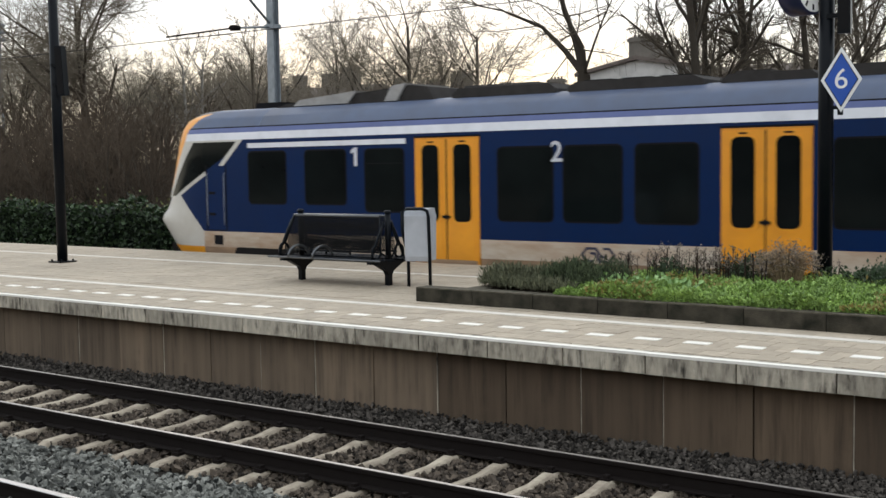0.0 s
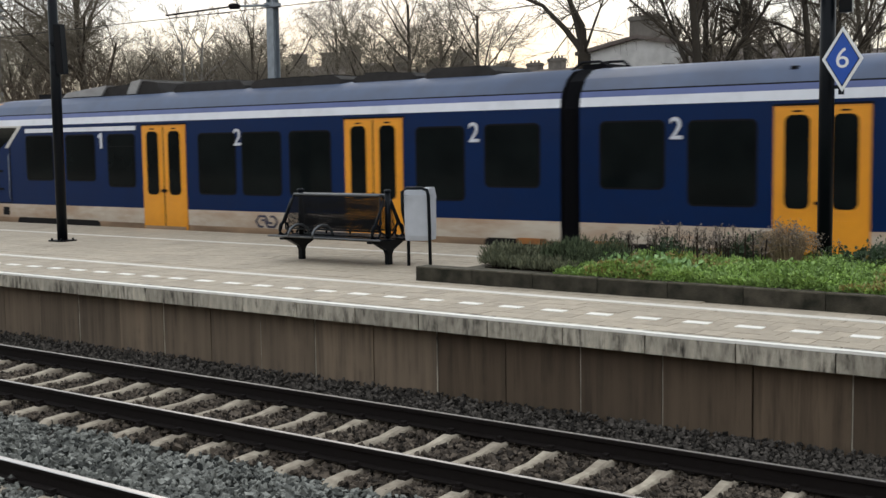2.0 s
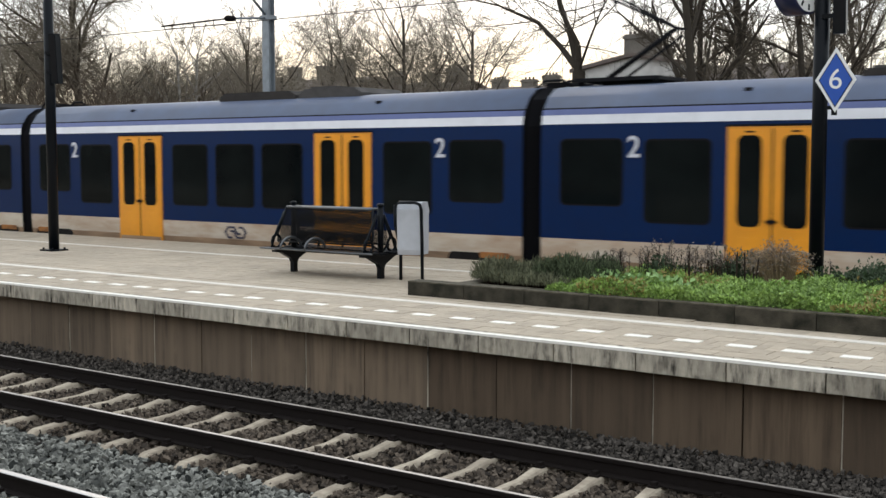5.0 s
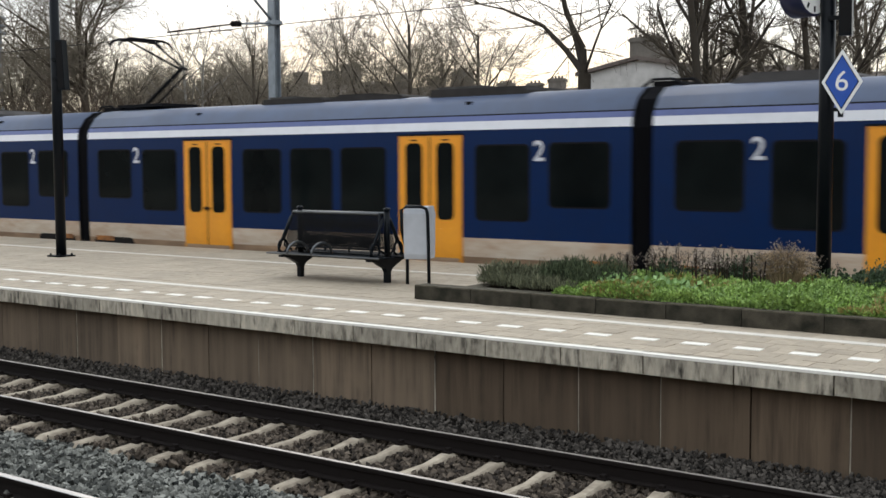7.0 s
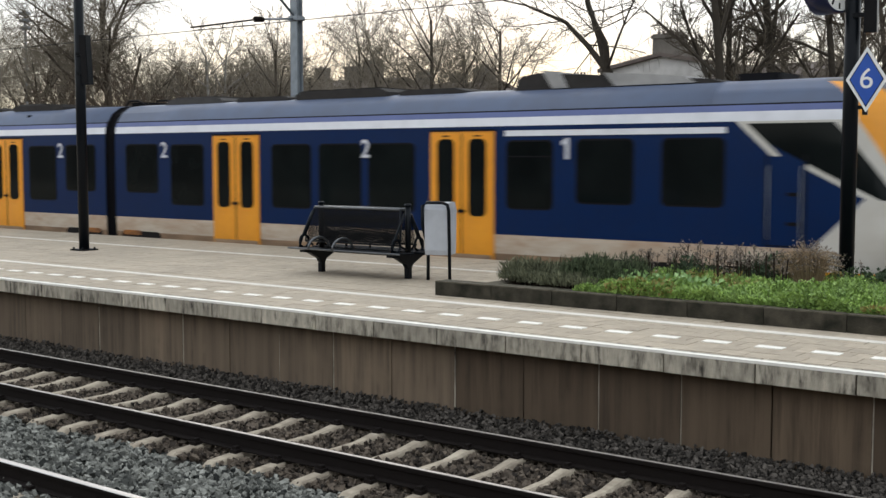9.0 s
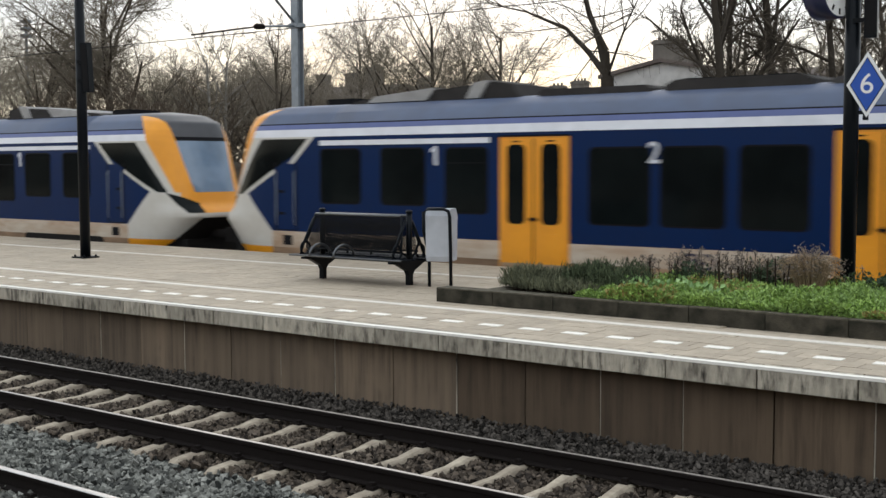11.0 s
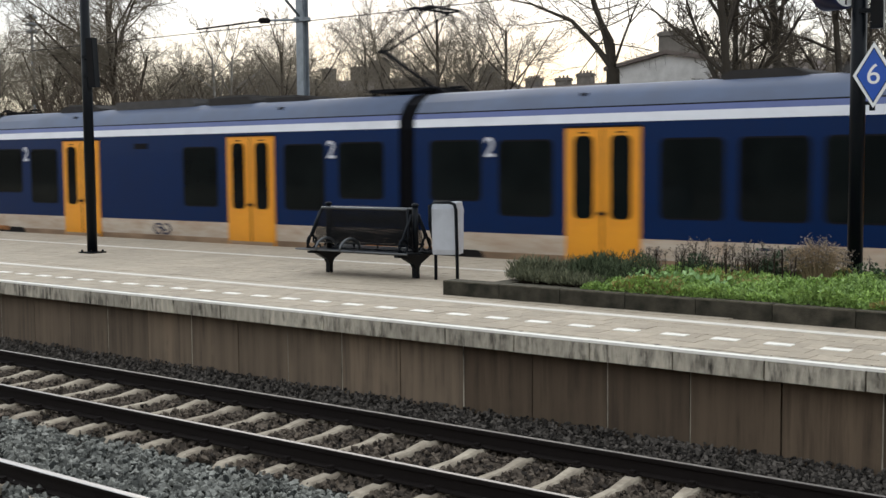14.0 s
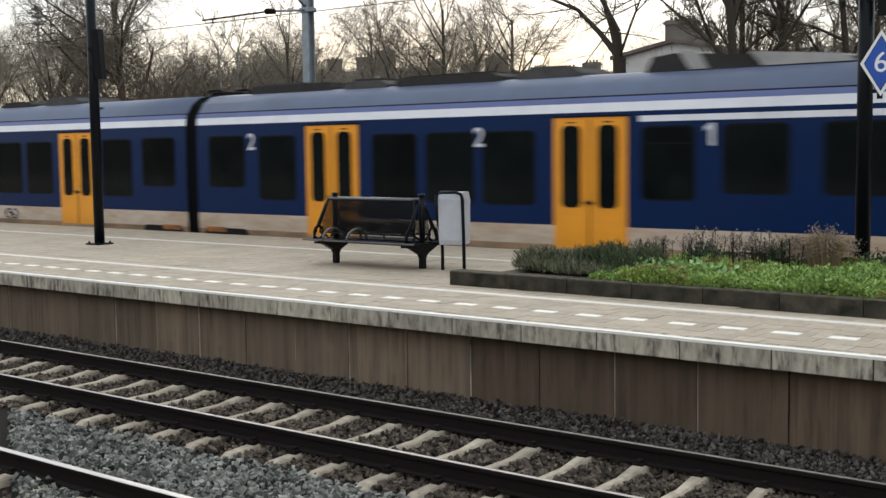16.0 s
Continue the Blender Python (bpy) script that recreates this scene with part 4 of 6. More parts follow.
def litter_bin():
    b = thing("litter_bin", "grey litter bin in a black bent-tube frame", "bin", at=pose(-11.74, 15.26, 0, 0, 0, 20))
    bm = bmesh.new()
    bm_prism(bm, [(-0.19, 0.42), (0.19, 0.42), (0.215, 0.5), (0.235, 1.1), (-0.235, 1.1), (-0.215, 0.5)], "x", -0.22, 0.18)
    part("bin_body", bm, M_GREY, b, "light grey plastic bin shell", bevel=0.03)
    bm = bmesh.new()
    bm_prism(bm, [(-0.238, 1.09), (0.24, 1.09), (0.24, 1.13), (0.13, 1.275), (-0.16, 1.275), (-0.238, 1.16)], "x", -0.223, 0.185)
    part("bin_lid", bm, M_GREY, b, "light grey sloping lid", bevel=0.03)
    bm = bmesh.new()
    bm_tube(bm, [(-0.2, -0.1, 0), (-0.2, -0.1, 0.5), (-0.26, -0.2, 0.9), (-0.24, -0.27, 1.22), (-0.16, -0.28, 1.275), (0.1, -0.28, 1.275), (0.18, -0.27, 1.24), (0.2, -0.26, 1.15), (0.2, -0.22, 0.6), (0.2, -0.2, 0)], 0.028, 10)
    part("bin_frame", bm, M_BLACK, b)


litter_bin()


def loudspeaker(x, y, z, rz, tilt):
    sp = thing("loudspeaker", "slim black column loudspeaker on a post bracket", "loudspeaker", at=pose(x, y, z, tilt, 0, rz))
    bm = bmesh.new()
    bm_box(bm, -0.085, 0.085, -0.09, 0.09, -0.52, 0.52)
    part("case", bm, M_BLACK, sp, bevel=0.015)
    bm = bmesh.new()
    bm_box(bm, -0.065, 0.065, -0.094, -0.088, -0.47, 0.47)
    part("grille", bm, M_MESHBLK, sp)
    bm = bmesh.new()
    bm_box(bm, -0.24, -0.08, -0.03, 0.03, 0.1, 0.16)
    part("bracket", bm, M_BLACK, sp)
    bm = bmesh.new()
    bm_box(bm, -0.24, -0.08, -0.03, 0.03, -0.3, -0.24)
    part("bracket", bm, M_BLACK, sp)


def lamp_post():
    p = thing("lamp_post", "black steel platform lamp post with twin arms", "lamp post", at=pose(-21.68, 15.48, 0))
    bm = bmesh.new()
    bm_tube(bm, [(0, 0, 0.02), (0, 0, 3.5), (0, 0, 5.93)], [0.11, 0.11, 0.10], 16)
    part("shaft", bm, M_BLACK, p)
    bm = bmesh.new()
    bm_box(bm, -0.22, 0.22, -0.2, 0.2, 0.0, 0.03)
    for a in (-0.16, 0.16):
        for c in (-0.15, 0.15):
            bm_tube(bm, [(a, c, 0.03), (a, c, 0.07)], 0.025, 6)
    part("base_plate", bm, M_BLACK, p, bevel=0.006)
    bm = bmesh.new()
    bm_box(bm, -0.05, 0.05, -2.4, 2.05, 5.84, 5.95)
    part("arm", bm, M_BLACK, p, bevel=0.01)
    for s in (-1, 1):
        bm = bmesh.new()
        bm_box(bm, -0.1, 0.1, s * 1.3 - 0.7, s * 1.3 + 0.7, 5.79, 5.845)
        part("luminaire", bm, M_MESHBLK, p, bevel=0.02)


lamp_post()
loudspeaker(-21.42, 15.45, 4.07, 20, 4)


def sign_post():
    p = thing("sign_post", "black steel post standing in the planted bed", "post", at=pose(-5.56, 16.56, 0.0))
    bm = bmesh.new()
    bm_tube(bm, [(0, 0, 0.1), (0, 0, 5.6)], 0.105, 16)
    bm_tube(bm, [(0, 0, 0.1), (0, 0, 0.2)], 0.14, 16)
    part("shaft", bm, M_BLACK, p)
    bm = bmesh.new()
    bm_box(bm, -0.05, 0.05, -2.0, 2.0, 5.5, 5.6)
    part("arm", bm, M_BLACK, p, bevel=0.01)
    loudspeaker(-5.29, 16.5, 4.22, 10, 3)
    s = thing("track_sign", "blue diamond track number sign with a white border", "sign", at=pose(-5.29, 16.38, 3.06, 0, 0, 8))
    dia = lambda w, h: [(0, -h), (w, 0), (0, h), (-w, 0)]
    bm = bmesh.new()
    bm_prism(bm, dia(0.272, 0.445), "y", -0.012, 0.012)
    part("border", bm, M_WHITE, s, "white diamond border", bevel=0.004)
    bm = bmesh.new()
    bm_prism(bm, dia(0.225, 0.375), "y", -0.017, -0.010)
    part("face", bm, M_BLACK, s, "thin dark outline")
    bm = bmesh.new()
    bm_prism(bm, dia(0.212, 0.355), "y", -0.021, -0.012)
    part("panel", bm, M_BLUE, s, "bright blue diamond panel")
    six = text_mesh("6", 0.39, 0.003)
    six.materials.append(M_WHITE)
    o = new("numeral", six)
    o.parent = s
    o.matrix_basis = pose(0, -0.024, 0.0, 90, 0, 0)
    o["label"] = "white numeral six"
    bm = bmesh.new()
    bm_box(bm, -0.12, -0.02, 0.02, 0.09, -0.40, -0.35)
    bm_box(bm, -0.05, 0.02, 0.0, 0.05, -0.48, 0.3)
    part("bracket", bm, M_BLACK, s)
    c = thing("platform_clock", "round station clock with white face in a navy drum", "clock", at=pose(-5.86, 16.42, 4.40, 0, 0, -13))
    bm = bmesh.new()
    bm_tube(bm, [(-0.17, 0, 0), (-0.15, 0, 0), (0.15, 0, 0), (0.17, 0, 0)], [0.39, 0.42, 0.42, 0.40], 40)
    part("drum", bm, M_CLOCK, c, "dark navy clock drum")
    bm = bmesh.new()
    for s2 in (-1, 1):
        bm_tube(bm, [(s2 * 0.168, 0, 0), (s2 * 0.176, 0, 0)], 0.385, 40)
    part("dial", bm, M_WHITE, c, "white clock face")
    bm = bmesh.new()
    for s2 in (-1, 1):
        for k in range(12):
            a = 2 * math.pi * k / 12
            u, v = Vector((0, math.sin(a), math.cos(a))), Vector((0, math.cos(a), -math.sin(a)))
            q = [u * 0.28 + v * 0.018, u * 0.36 + v * 0.018, u * 0.36 - v * 0.018, u * 0.28 - v * 0.018]
            bm_prism(bm, [(w.y, w.z) for w in q], "x", s2 * 0.172, s2 * 0.181)
        for a, ln in ((radians(-60), 0.2), (radians(25), 0.32)):
            u, v = Vector((0, math.sin(a), math.cos(a))), Vector((0, math.cos(a), -math.sin(a)))
            q = [u * -0.05 + v * 0.014, u * ln + v * 0.01, u * ln - v * 0.01, u * -0.05 - v * 0.014]
            bm_prism(bm, [(w.y, w.z) for w in q], "x", s2 * 0.178, s2 * 0.188)
    part("dial_marks", bm, M_BLACK, c)
    bm = bmesh.new()
    bm_tube(bm, [(0, 0.05, 0.1), (0.2, 0.1, 0.1)], 0.04, 8)
    part("clock_bracket", bm, M_BLACK, c)


M_CLOCK = mat("clock_drum", (0.012, 0.016, 0.06), 0.35)
sign_post()


# ---- overhead line ----
def mast():
    x, y = -23.0, 23.4
    m = thing("catenary_mast", "grey galvanised steel beam mast of the overhead line", "mast", at=pose(x, y, 0))
    bm = bmesh.new()
    for s in (-1, 1):
        bm_box(bm, -0.12, 0.12, s * 0.11 - 0.012, s * 0.11 + 0.012, -1.2, 9.0)
    bm_box(bm, -0.008, 0.008, -0.1, 0.1, -1.2, 9.0)
    part("beam", bm, M_STEEL, m)
    bm = bmesh.new()
    bm_box(bm, -0.5, 0.5, -0.5, 0.5, -1.34, -1.1)
    part("footing", bm, M_SLAB, m, bevel=0.03)
    bm = bmesh.new()
    bm_box(bm, -0.17, 0.17, -0.16, 0.16, 5.72, 5.84)
    part("clamp", bm, M_STEEL, m, bevel=0.01)
    bm = bmesh.new()
    bm_tube(bm, [(0, -0.1, 5.85), (0, -2.4, 7.65)], 0.035, 8)
    bm_tube(bm, [(0, -0.1, 5.77), (0, -1.25, 5.65)], 0.03, 8)
    part("cantilever", bm, M_STEEL, m)
    bm = bmesh.new()
    for i in range(5):
        bm_tube(bm, [(0, -1.27 - i * 0.06, 5.645 - i * 0.006), (0, -1.30 - i * 0.06, 5.64 - i * 0.006)], 0.075, 12)
    bm_tube(bm, [(0, -1.22, 5.65), (0, -1.6, 5.61)], 0.04, 8)
    part("insulator", bm, M_RAIL, m)
    bm = bmesh.new()
    bm_tube(bm, [(0, -1.55, 5.61), (0, -3.72, 5.22)], 0.022, 8)
    bm_tube(bm, [(0, -3.63, 5.16), (0, -2.68, 5.30), (0, -1.53, 5.46)], 0.010, 6)
    for k in (-2.0, -2.68, -3.4):
        bm_tube(bm, [(0, k, 5.53 + (k + 2) * 0.18), (0.02, k, 5.40 + (k + 2) * 0.148)], 0.01, 5)
    part("registration_arm", bm, M_RAIL, m)


def wire(name, y, z, r, label):
    bm = bmesh.new()
    bm_tube(bm, [(X0, y, z), (X1, y, z)], r, 6)
    tagged(new(name, mesh_of(bm, name, M_COPPER)), label, "wire")


mast()
wire("contact_wire", 20.72, 5.30, 0.010, "dark overhead contact wire above the far track")
bm = bmesh.new()
pts = [(x, 20.72, 6.9 + 0.5 * (((x + 23) / 30) - round((x + 23) / 60) * 2) ** 2) for x in np.arange(-150, 60, 5)]
bm_tube(bm, [(x, y, 6.6 + 0.9 * abs(math.cos(math.pi * (x + 23) / 60)) ** 2) for x, y, z in pts], 0.014, 6)
tagged(new("carrier_wire", mesh_of(bm, "carrier_wire", M_COPPER)), "sagging overhead carrier wire above the far track", "wire")


# ---- planted bed ----
M_LEAF = mat("ground_cover_leaf", (0.42, 0.60, 0.14), 0.6, isl=0.7, dark=(0.05, 0.11, 0.03), var=0.5, scale=2.6)
M_LEAFP = mat("pale_broad_leaf", (0.30, 0.46, 0.16), 0.6, isl=0.7, dark=(0.06, 0.14, 0.04))
M_LEAFY = mat("yellowing_leaf", (0.32, 0.24, 0.07), 0.7, isl=0.6, dark=(0.16, 0.17, 0.05))
M_LAV = mat("lavender_leaf", (0.23, 0.235, 0.145), 0.9, isl=0.8, dark=(0.022, 0.028, 0.02), spec=0.15)
M_LAVG = mat("green_lavender_leaf", (0.125, 0.155, 0.085), 0.9, isl=0.8, dark=(0.018, 0.026, 0.016), spec=0.15)
M_DARKLEAF = mat("dark_shrub_leaf", (0.05, 0.085, 0.035), 0.65, isl=0.65, dark=(0.02, 0.035, 0.016))
M_STALK = mat("dead_stalk", (0.045, 0.03, 0.022), 0.85, isl=0.6, dark=(0.014, 0.011, 0.009))
M_SEED = mat("seed_head", (0.26, 0.215, 0.18), 0.9, isl=0.5, dark=(0.05, 0.04, 0.034))
M_DRY = mat("dry_grass", (0.45, 0.33, 0.21), 0.85, isl=0.6, dark=(0.11, 0.075, 0.045))
M_IVY = mat("ivy_leaf", (0.05, 0.085, 0.034), 0.5, isl=0.95, dark=(0.004, 0.008, 0.004), spec=0.3)
# near-black, the shade inside the hedge put into the core's colour
M_IVYSHADE = mat("ivy_inner_shade", (0.006, 0.011, 0.006), 0.8, var=0.5, scale=3)
M_IVYY = mat("young_ivy_leaf", (0.17, 0.18, 0.05), 0.5, isl=0.6, dark=(0.05, 0.09, 0.03))
# wood of the near trees, without the haze tone
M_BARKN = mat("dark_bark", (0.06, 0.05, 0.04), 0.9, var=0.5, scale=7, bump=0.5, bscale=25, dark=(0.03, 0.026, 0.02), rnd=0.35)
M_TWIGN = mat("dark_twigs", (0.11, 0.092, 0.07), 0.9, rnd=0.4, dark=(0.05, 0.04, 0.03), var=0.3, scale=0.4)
# wood of the farther trees, lightened in colour to paint haze
M_BARKHAZE = mat("bark", (0.105, 0.087, 0.068), 0.9, var=0.5, scale=7, bump=0.5, bscale=25, dark=(0.035, 0.03, 0.025), rnd=0.35)
M_TWIGHAZE = mat("hazy_brown_twigs", (0.27, 0.235, 0.185), 0.9, rnd=0.4, dark=(0.1, 0.08, 0.06), var=0.3, scale=0.4)
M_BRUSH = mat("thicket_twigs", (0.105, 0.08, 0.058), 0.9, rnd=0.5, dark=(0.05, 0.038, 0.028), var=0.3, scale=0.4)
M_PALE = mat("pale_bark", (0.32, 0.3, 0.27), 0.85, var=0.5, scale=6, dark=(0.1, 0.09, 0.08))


def leaves(name, rng, n, spot, size, material, parent=None, up=0.35, aspect=0.6):
    """n small folded leaves, each at a spot given by a function, joined into one mesh."""
    V, F = [], []
    for i in range(n):
        p = np.array(spot(rng))
        d = rng.normal(size=3)
        d[2] = abs(d[2]) * 0.6 + up
        d /= np.linalg.norm(d)
        w = np.cross(d, rng.normal(size=3))
        w /= np.linalg.norm(w) + 1e-9
        nn = np.cross(d, w)
        s = rng.uniform(*size)
        b = len(V)
        V += [tuple(p), tuple(p + d * s * 0.5 + w * s * aspect * 0.5 + nn * s * 0.12), tuple(p + d * s), tuple(p + d * s * 0.5 - w * s * aspect * 0.5 + nn * s * 0.12)]
        F += [(b, b + 1, b + 2), (b, b + 2, b + 3)]
    me = bpy.data.meshes.new(name)
    me.from_pydata(V, [], F)
    me.materials.append(material)
    ob = new(name, me)
    if parent:
        ob.parent = parent
        ob["kind"] = "stuff"
    return ob


def segs_mesh(name, segs, *mats):
    """Tapered sticks (two ends, two radii, sides, material) joined into one mesh with plain lists."""
    V, F, MI = [], [], []
    for p, q, r0, r1, sides, mi in segs:
        p, q = np.array(p), np.array(q)
        d = q - p
        L = np.linalg.norm(d)
        if L < 1e-6:
            continue
        d = d / L
        u = np.cross(d, (0, 0, 1) if abs(d[2]) < 0.9 else (1, 0, 0))
        u /= np.linalg.norm(u)
        w = np.cross(d, u)
        b = len(V)
        for c, r in ((p, r0), (q, r1)):
            for k in range(sides):
                a = 2 * math.pi * k / sides
                V.append(tuple(c + (u * math.cos(a) + w * math.sin(a)) * r))
        for k in range(sides):
            F.append((b + k, b + (k + 1) % sides, b + sides + (k + 1) % sides, b + sides + k))
            MI.append(mi)
    me = bpy.data.meshes.new(name)
    me.from_pydata(V, [], F)
    for m in mats:
        me.materials.append(m)
    me.polygons.foreach_set("material_index", MI)
    if len(V):
        me.polygons.foreach_set("use_smooth", [True] * len(F))
    return me


def planter():
    k = thing("planter_kerb", "weathered concrete block kerb round the planted bed, faces painted shaded, top lit", "kerb")
    bm = bmesh.new()
    bm_box(bm, -0.495, 0.495, 0, 0.14, -0.02, 0.19)
    blk = mesh_of(bm, "kerb_block", M_KERBSHADE, bevel=0.012)
    # cap in the lighter tone painted for the lit top
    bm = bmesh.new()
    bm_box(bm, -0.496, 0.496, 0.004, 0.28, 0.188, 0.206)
    top = mesh_of(bm, "kerb_cap", M_KERBLIT, bevel=0.004)
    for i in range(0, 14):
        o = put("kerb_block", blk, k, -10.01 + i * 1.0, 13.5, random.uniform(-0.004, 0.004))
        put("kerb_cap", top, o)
    for i in range(3):
        o = put("kerb_block", blk, k, -9.8, 14.14 + i * 1.0, 0, -90)
        put("kerb_cap", top, o)
    bm = bmesh.new()
    n = 28
    for i in range(n):
        for j in range(8):
            x0, x1 = -9.68 + i * 0.45, -9.68 + (i + 1) * 0.45
            y0, y1 = 13.62 + j * 0.41, 13.62 + (j + 1) * 0.41
            z = lambda a, b: 0.165 + 0.03 * noise.noise((a * 1.3, b * 1.3, 0)) if 13.9 < b else 0.14
            bm.faces.new([bm.verts.new((a, b, z(a, b))) for a, b in ((x0, y0), (x1, y0), (x1, y1), (x0, y1))])
    bmesh.ops.remove_doubles(bm, verts=bm.verts, dist=0.001)
    tagged(new("bed_soil", mesh_of(bm, "bed_soil", M_EARTH)), "dark soil of the planted bed", "soil", kind="structure")


planter()


def bush(name, label, cat, x, y, rx, ry, h, n, size, material, seed, z0=0.18, aspect=0.5, up=0.6, stems=60):
    """A low shrub: stems from the foot and many small leaves in an uneven dome."""
    rng = np.random.default_rng(seed)
    b = thing(name, label, cat, at=pose(x, y, z0))
    lob = [(rng.uniform(-0.6, 0.6) * rx, rng.uniform(-0.6, 0.6) * ry, rng.uniform(0.55, 1.0)) for _ in range(9)]

    def spot(r):
        cx, cy, ch = lob[r.integers(9)]
        a = r.normal(size=3)
        a /= np.linalg.norm(a)
        k = r.uniform(0.55, 1.0)
        return (cx + a[0] * rx * 0.5 * k, cy + a[1] * ry * 0.5 * k, max(0.02, h * ch * (0.5 + 0.5 * abs(a[2]) * k) * r.uniform(0.35, 1.0)))

    leaves("foliage", rng, n, spot, size, material, b, up, aspect)
    segs = []
    for _ in range(stems):
        px, py, pz = spot(rng)
        segs.append(((px * 0.3, py * 0.3, -0.05), (px, py, pz), 0.006, 0.003, 4, 0))
    o = new("stem_cluster", segs_mesh("stem_cluster", segs, M_STALK))
    o.parent = b
    o["kind"] = "stuff"
    return b


bush("lavender_bush", "grey-green lavender bush beside the bed kerb", "bush", -9.15, 14.6, 0.7, 0.6, 0.36, 4600, (0.07, 0.14), M_LAV, 11, aspect=0.08, up=1.6)
bush("lavender_bush", "grey-green lavender bush beside the bed kerb", "bush", -8.35, 14.55, 0.62, 0.55, 0.50, 6500, (0.06, 0.13), M_LAVG, 12, aspect=0.08, up=1.6)
bush("lavender_bush", "grey-green lavender bush beside the bed kerb", "bush", -9.62, 14.8, 0.5, 0.5, 0.25, 2600, (0.06, 0.12), M_LAV, 13, aspect=0.08, up=1.6)
bush("lavender_bush", "small grey-green lavender bush against the bed kerb", "bush", -9.3, 14.08, 0.5, 0.34, 0.22, 2400, (0.06, 0.12), M_LAV, 16, aspect=0.08, up=1.6)
bush("lavender_bush", "small grey-green lavender bush against the bed kerb", "bush", -8.45, 14.0, 0.5, 0.34, 0.24, 2200, (0.06, 0.12), M_LAV, 17, aspect=0.08, up=1.6)
bush("evergreen_shrub", "low dark green evergreen shrub in the bed", "shrub", -6.7, 16.2, 0.7, 0.5, 0.62, 2200, (0.04, 0.08), M_DARKLEAF, 14)
bush("evergreen_shrub", "low dark green evergreen shrub in the bed", "shrub", -4.75, 16.1, 0.9, 0.6, 0.6, 3000, (0.04, 0.08), M_DARKLEAF, 15)
bush("evergreen_shrub", "low dark green evergreen shrub in the bed", "shrub", -7.5, 15.9, 0.5, 0.4, 0.45, 1200, (0.04, 0.08), M_DARKLEAF, 16)


def ground_cover():
    rng = np.random.default_rng(21)

    def spot(r):
        x = r.uniform(-8.25, -2.6)
        y = 13.66 + 0.04 * noise.noise((x * 3, 0, 5)) + 2.85 * r.random() ** 1.7
        hgt = 0.07 + 0.14 * (noise.noise((x * 1.3, y * 1.4, 3)) + 0.4) + 0.09 * noise.noise((x * 4.2, y * 4.2, 1))
        if x < -7.4:
            hgt *= 0.7 + 0.3 * (x + 8.3) / 0.9
        low = 0.45 if y > 14.0 else 0.0
        return (x, y, 0.175 + max(0.02, hgt) * r.uniform(low, 1.15))

    g = thing("ground_cover", "bright green leafy ground cover filling the bed", "ground cover", kind="stuff")
    leaves("leaf_carpet", rng, 60000, spot, (0.025, 0.062), M_LEAF, g, 0.45, 0.62)

    def spot2(r):
        while True:
            p = spot(r)
            if noise.noise((p[0] * 0.9, p[1] * 0.9, 9)) > 0.12:
                return (p[0], p[1], p[2] + 0.02)
    leaves("yellow_leaves", rng, 2600, spot2, (0.04, 0.09), M_LEAFY, g, 0.5, 0.5)

    def broad(r):
        # rosettes of broad pale leaves
        cx, cy = ((-7.75, 14.35), (-7.3, 14.6), (-8.0, 14.75), (-6.7, 14.2))[r.integers(4)]
        return (cx + r.normal() * 0.17, cy + r.normal() * 0.14, 0.24 + abs(r.normal()) * 0.07)
    leaves("broad_leaves", rng, 380, broad, (0.07, 0.14), M_LEAFP, g, 0.25, 0.6)


ground_cover()


def stalks(name, label, x0, x1, y0, y1, n, h, seed, r=0.006):
    rng = np.random.default_rng(seed)
    t = thing(name, label, "plant")
    segs, heads = [], []
    for _ in range(n):
        x, y, hh = rng.uniform(x0, x1), rng.uniform(y0, y1), rng.uniform(0.6, 1.0) * h
        lean = rng.normal(size=2) * 0.07 * hh
        top = (x + lean[0], y + lean[1], 0.18 + hh)
        segs.append(((x, y, 0.15), top, r, r * 0.75, 4, 0))
        for _ in range(rng.integers(2, 6)):
            k = rng.uniform(0.55, 0.95)
            p = (x + lean[0] * k, y + lean[1] * k, 0.18 + hh * k)
            q = (p[0] + rng.normal() * 0.05, p[1] + rng.normal() * 0.05, p[2] + rng.uniform(0.04, 0.11))
            segs.append((p, q, 0.0035, 0.003, 3, 0))
            heads.append(q)
        heads.append(top)
    o = new("stem_cluster", segs_mesh("stem_cluster", segs, M_STALK))
    o.parent = t
    o["kind"] = "stuff"

    def spot(r):
        q = heads[r.integers(len(heads))]
        return (q[0] + r.normal() * 0.018, q[1] + r.normal() * 0.018, q[2] + r.normal() * 0.016)
    leaves("seed_fluff", rng, n * 26, spot, (0.018, 0.04), M_SEED, t, 0.1, 0.8)


stalks("dead_flower_stalks", "brown dead flower stalks with dry seed heads", -7.95, -6.35, 15.2, 16.1, 50, 0.56, 31)
stalks("dead_flower_stalks", "brown dead flower stalks with dry seed heads", -8.6, -7.9, 15.5, 16.2, 10, 0.42, 32)
stalks("dead_flower_stalks", "brown dead flower stalks with dry seed heads", -6.4, -5.2, 15.8, 16.3, 10, 0.5, 33)
stalks("dead_dock_stalks", "thick dark brown dead dock stalks in the bed", -8.1, -5.6, 14.9, 15.5, 11, 0.56, 34, 0.014)


